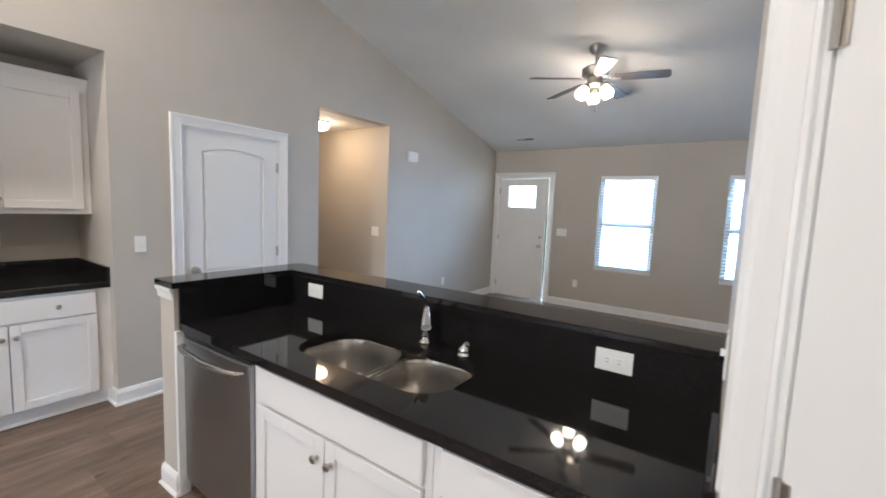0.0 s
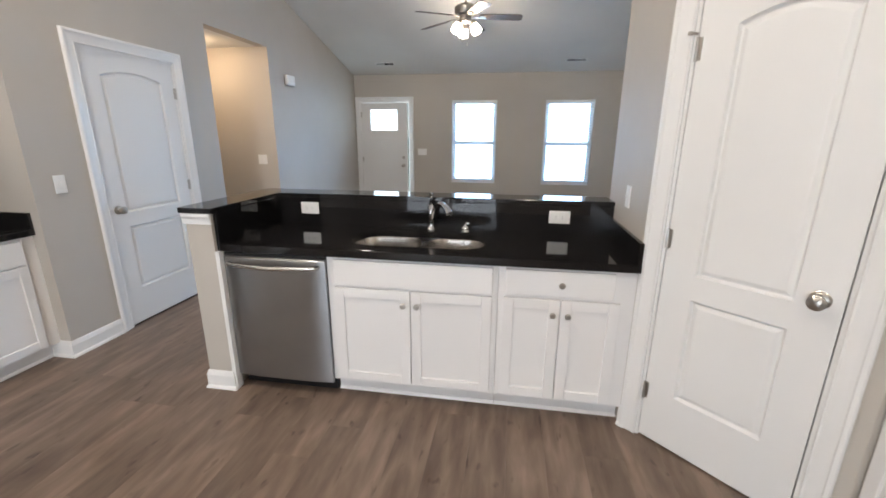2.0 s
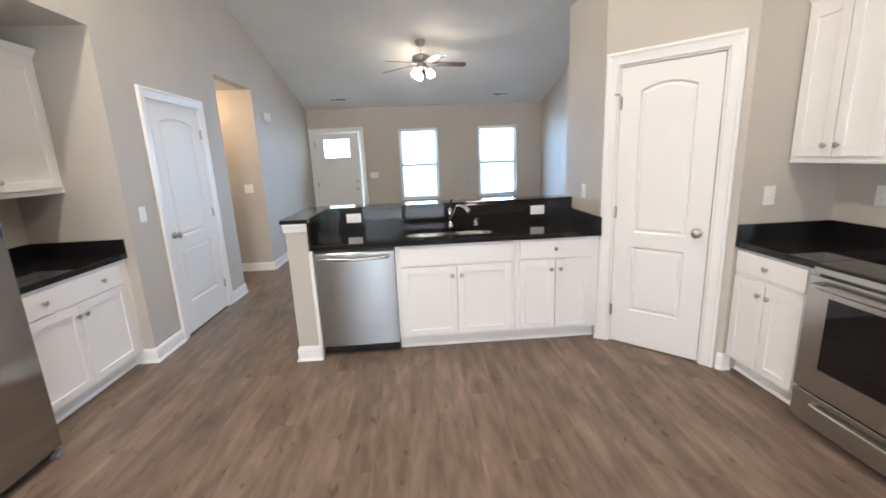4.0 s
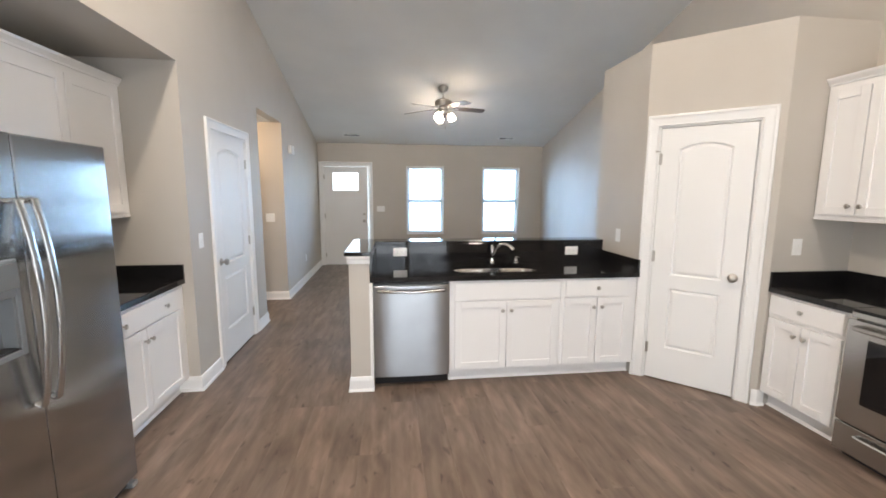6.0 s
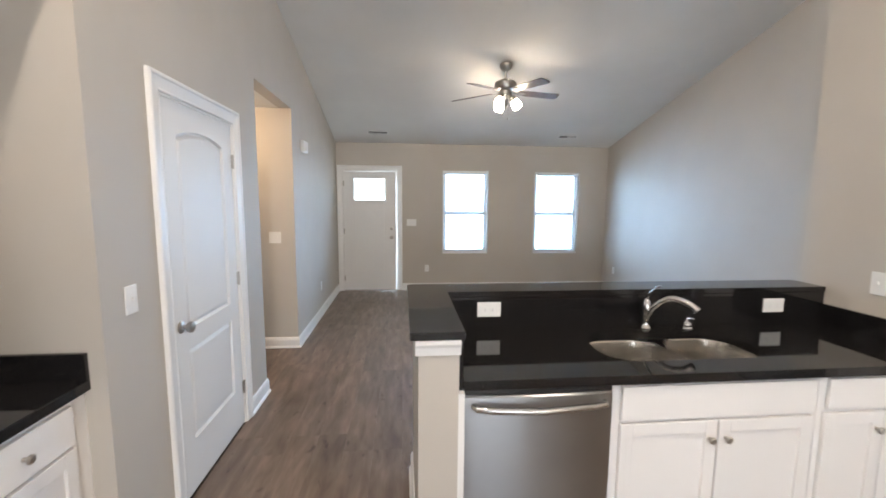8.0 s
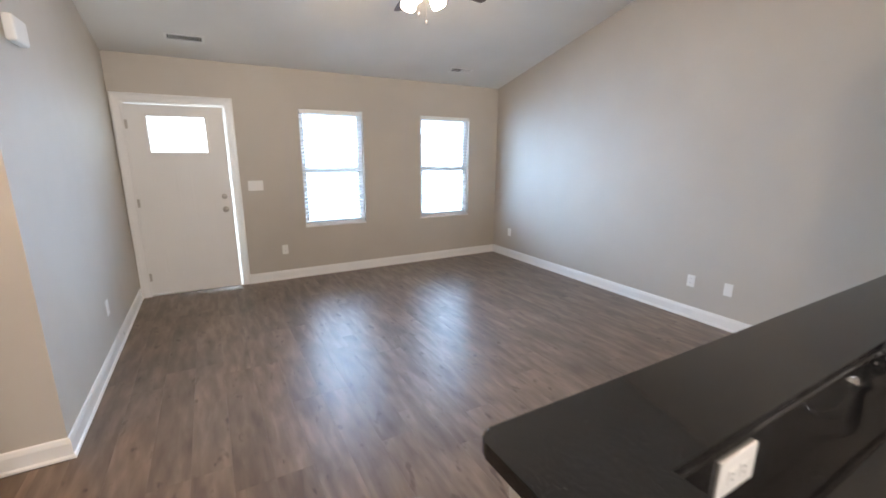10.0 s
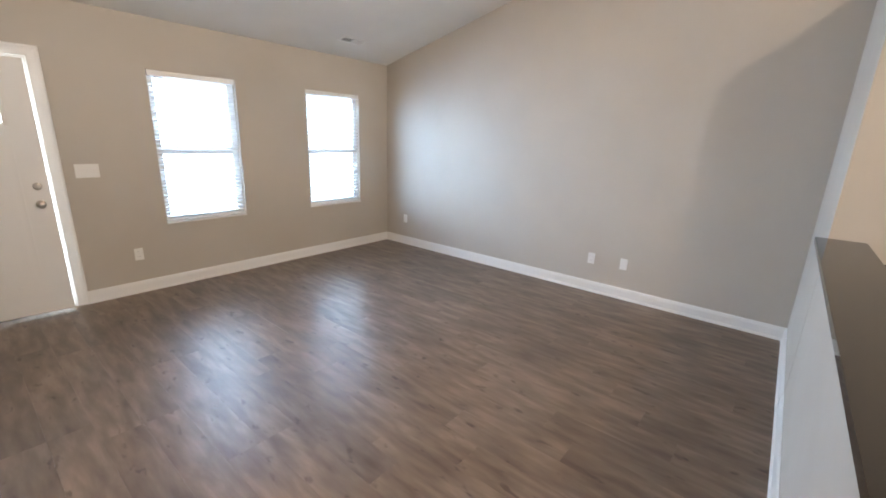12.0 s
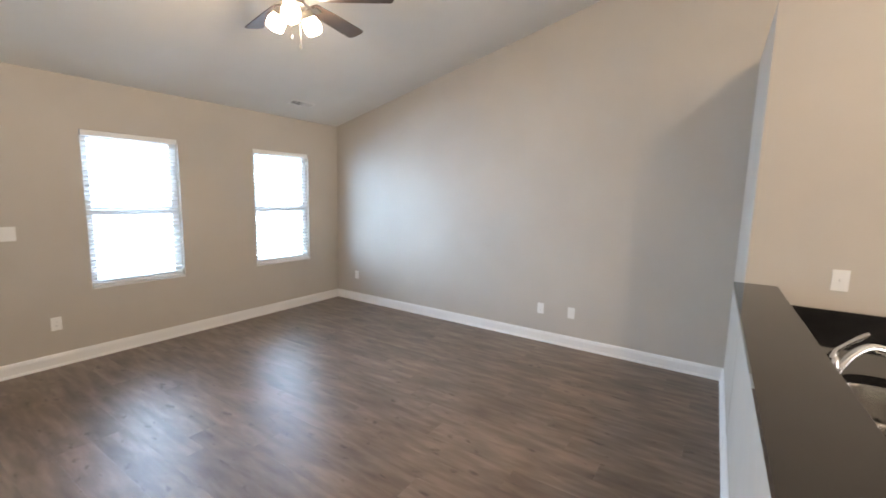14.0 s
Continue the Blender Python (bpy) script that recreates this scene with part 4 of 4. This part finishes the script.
for k in range(3):
    a = 107 + 120 * k
    arm_m = pose(0, 0, 0, 0, 0, a)
    bm = tube(bmesh.new(), [(0.03, 0, -0.355), (0.06, 0, -0.36), (0.085, 0, -0.367)], 0.010, 8)
    lathe(bm, [(0, 0.0), (0.026, 0.0), (0.040, -0.012), (0.050, -0.047), (0.046, -0.048)], Matrix.Translation((0.080, 0, -0.357)) @ pose(0, 0, 0, 0, -30, 0), 16)
    part("lamp_arm", bm, NICKEL, fan, smooth=True).matrix_basis = arm_m
    bm = lathe(bmesh.new(), [(0.0, -0.034), (0.028, -0.034), (0.039, -0.046), (0.050, -0.068), (0.056, -0.094), (0.056, -0.120), (0.049, -0.138), (0.028, -0.147), (0, -0.149)], Matrix.Translation((0.080, 0, -0.357)) @ pose(0, 0, 0, 0, -30, 0), 20)
    part("shade", bm, FAN_GLOW, fan, "lit frosted glass shade", smooth=True).matrix_basis = arm_m
for x, y, l in ((0.03, -0.03, 0.235), (-0.03, -0.025, 0.19)):
    bm = tube(bmesh.new(), [(x, y, -0.345), (x, y, -0.345 - l)], 0.0016, 6)
    lathe(bm, [(0, 0), (0.006, -0.004), (0.008, -0.022), (0.004, -0.030), (0, -0.031)], Matrix.Translation((x, y, -0.345 - l)), 10)
    part("pull_chain", bm, NICKEL, fan, smooth=True)


def dome_lamp(name, m, glow, label, r=0.15, group=""):
    d = thing(name, m, label, "ceiling light", group)
    part("pan", lathe(bmesh.new(), [(0, 0), (r, 0), (r, -0.018), (r * 0.93, -0.026)], n=32), NICKEL, d, smooth=True)
    part("diffuser", lathe(bmesh.new(), [(r * 0.93, -0.020), (r * 0.9, -0.045), (r * 0.7, -0.080), (r * 0.35, -0.100), (0, -0.105)], n=32), glow, d, "lit frosted glass dome", smooth=True)


# first placed from the shadow it casts; second is an added, unseen fill lamp
for kx, ky, glow, kr in ((-2.80, -0.18, KITCHEN_GLOW, 0.11), (-0.30, -2.10, FILL_GLOW, 0.15)):
    dome_lamp("ceiling_light", pose(kx, ky, ceiling_z(ky), math.degrees(math.atan(PITCH)) * (-1 if ky > RIDGE else 1), 0, 0), glow, "round flush ceiling light, lit, out of view over kitchen floor", kr, "kitchen ceiling lights")
dome_lamp("ceiling_light", pose(-4.12, 3.30, 2.455), HALL_GLOW, "round flush ceiling light, lit, in hallway", 0.13)

# ---------------- plates, vents, small fixtures ----------------


def plate(m, kind, w=0.072, h=0.116):
    """A wall plate with its front at local -y."""
    names = {"outlet": ("wall_outlet", "white duplex outlet plate on wall", "outlet"), "switch": ("light_switch", "white rocker light switch plate on wall", "light switch"),
             "blank": ("wall_plate", "white cable plate on wall", "wall plate")}
    n, lab, cat = names[kind]
    p = thing(n, m, lab, cat, cat + " plates")
    part("cover", boxes((-w / 2, w / 2, -0.006, 0.0, -h / 2, h / 2), bev=0.002), PLASTIC, p)
    gangs = max(1, round((w - 0.026) / 0.046))
    wide = w > h
    for g in range(gangs if kind == "switch" else 1):
        gx = (g - (gangs - 1) / 2) * 0.046
        if kind == "switch":
            part("toggle", boxes((gx - 0.005, gx + 0.005, -0.016, -0.006, -0.006, 0.012), bev=0.0015), PLASTIC, p)
            part("screw", lathe(bmesh.new(), [(0, 0), (0.003, 0), (0.003, 0.001), (0, 0.0015)], Matrix.Translation((gx, -0.006, 0.03)) @ pose(0, 0, 0, 90, 0, 0), 8), PLASTIC, p)
        elif kind == "outlet":
            for s in (-0.020, 0.020):
                cx, cz = (s, 0.0) if wide else (0.0, s)
                face = part("receptacle", boxes((cx - 0.014, cx + 0.014, -0.0085, -0.006, cz - 0.014, cz + 0.014), bev=0.001), PLASTIC, p)
                if wide:
                    bm = boxes((cx - 0.006, cx + 0.002, -0.0092, -0.0086, cz + 0.005, cz + 0.007), (cx - 0.006, cx + 0.002, -0.0092, -0.0086, cz - 0.007, cz - 0.005))
                else:
                    bm = boxes((cx + 0.005, cx + 0.007, -0.0092, -0.0086, cz - 0.002, cz + 0.006), (cx - 0.007, cx - 0.005, -0.0092, -0.0086, cz - 0.002, cz + 0.006))
                part("slot", bm, OUTLETSLOT, face)
    return p


plate(pose(-1.945, 1.576, 0.992), "outlet", 0.125, 0.078)
plate(pose(-0.316, 1.576, 0.986), "outlet", 0.125, 0.078)
plate(pose(0.0, 1.316, 1.158, 0, 0, -90), "switch")
plate(pose(WEST, 1.248, 1.150, 0, 0, 90), "switch")
plate(pose(-3.695, 3.842, 1.168), "switch", 0.118)
plate(pose(-2.243, NORTH, 1.178), "switch", 0.164)
plate(pose(-1.976, NORTH, 0.380), "outlet")
plate(pose(EAST, 3.410, 0.365, 0, 0, -90), "outlet")
plate(pose(EAST, 3.078, 0.368, 0, 0, -90), "blank")
plate(pose(EAST, 6.20, 0.38, 0, 0, -90), "outlet")
plate(pose(WEST, 5.1, 0.40, 0, 0, 90), "outlet")
plate(pose(0.795, PS, 1.165), "switch")
plate(pose(EAST, 0.12, 1.165, 0, 0, -90), "outlet")
plate(pose(-4.22, 0.62, 1.165, 0, 0, 90), "outlet")

c = thing("door_chime", pose(WEST, 4.27, 2.135, 0, 0, 90), "small white plastic door chime box on wall", "door chime")
part("cover", boxes((-0.095, 0.095, -0.045, 0.0, -0.062, 0.062), bev=0.012), PLASTIC, c)


def vent(x):
    y = 6.17
    v = thing("ceiling_vent", pose(x, y, ceiling_z(y) - 0.001, -math.degrees(math.atan(PITCH)), 0, 0), "white metal ceiling supply register with dark slots", "vent", "ceiling registers")
    part("vent_frame", boxes((-0.165, 0.165, -0.062, -0.042, -0.008, 0.0), (-0.165, 0.165, 0.042, 0.062, -0.008, 0.0), (-0.165, -0.140, -0.042, 0.042, -0.008, 0.0), (0.140, 0.165, -0.042, 0.042, -0.008, 0.0), bev=0.002), PLASTIC, v)
    part("backing", boxes((-0.140, 0.140, -0.042, 0.042, -0.0015, 0.0)), SLOT, v)
    for i in range(-6, 7):
        s = -1 if i < 0 else 1
        bm = boxes((-0.0055, 0.0055, -0.042, 0.042, -0.0005, 0.0005))
        bm.transform(pose(i * 0.0205, 0, -0.006, 0, 56 * s, 0))
        part("slat", bm, PLASTIC, v)


vent(-2.773)
vent(0.300)

# ---------------- outside ----------------
tagged(part("ground", boxes((-300, 300, -300, 300, -0.30, -0.16)), GRASS), "mown green lawn", "ground", kind="structure")
tagged(part("porch", boxes((-4.2, 2.0, NORTH + T, NORTH + 2.2, -0.16, -0.02)), CONCRETE), "pale concrete front porch slab", "porch", kind="structure")
tagged(part("patio", boxes((-4.2, 2.0, SOUTH - 3.0, SOUTH - T, -0.16, -0.02)), CONCRETE), "pale concrete patio slab", "patio", kind="structure")

# ---------------- floor ----------------
floor = tagged(part("floor", boxes((-6.32, EAST + T, SOUTH - T, NORTH + T, -0.16, -0.007)), SUBFLOOR), "grey-brown wood-look vinyl plank floor", "floor", kind="structure")
PWD, PLN = 0.182, 1.22
rng = random.Random(11)
plank_meshes = {}


def plank(x0, x1, y0, y1):
    w, l = round(x1 - x0, 3), round(y1 - y0, 3)
    if w < 0.02 or l < 0.02:
        return
    if (w, l) not in plank_meshes:
        g, e = 0.0001, 0.0003
        a, b = w / 2 - g, l / 2 - g
        vs, fs = [], []
        for dx, z in ((0.0, -0.007), (0.0, -0.0003), (e, 0.0)):
            vs += [(-a + dx, -b + dx, z), (a - dx, -b + dx, z), (a - dx, b - dx, z), (-a + dx, b - dx, z)]
        for k in (0, 4):
            for i in range(4):
                j = (i + 1) % 4
                fs.append((k + i, k + j, k + 4 + j, k + 4 + i))
        fs.append((8, 9, 10, 11))
        me = bpy.data.meshes.new("plank")
        me.from_pydata(vs, [], fs)
        me.materials.append(PLANK)
        plank_meshes[(w, l)] = me
    o = new("plank", plank_meshes[(w, l)])
    o.parent = floor
    o.location = ((x0 + x1) / 2, (y0 + y1) / 2, 0)


def lay(x0, x1, y0, y1):
    x = x0
    while x < x1 - 1e-6:
        xe = min(x + PWD, x1)
        y = y0 - PLN * rng.choice((0.0, 0.15, 0.33, 0.5, 0.66, 0.85))
        while y < y1 - 1e-6:
            plank(x, xe, max(y, y0), min(y + PLN, y1))
            y += PLN
        x = xe


lay(WEST, EAST, SOUTH, NORTH)
lay(WEST - T, WEST, 2.78, 3.81)
lay(-6.2, WEST - T, 2.78, 3.81)
lay(-4.22, WEST, -0.95, 1.07)
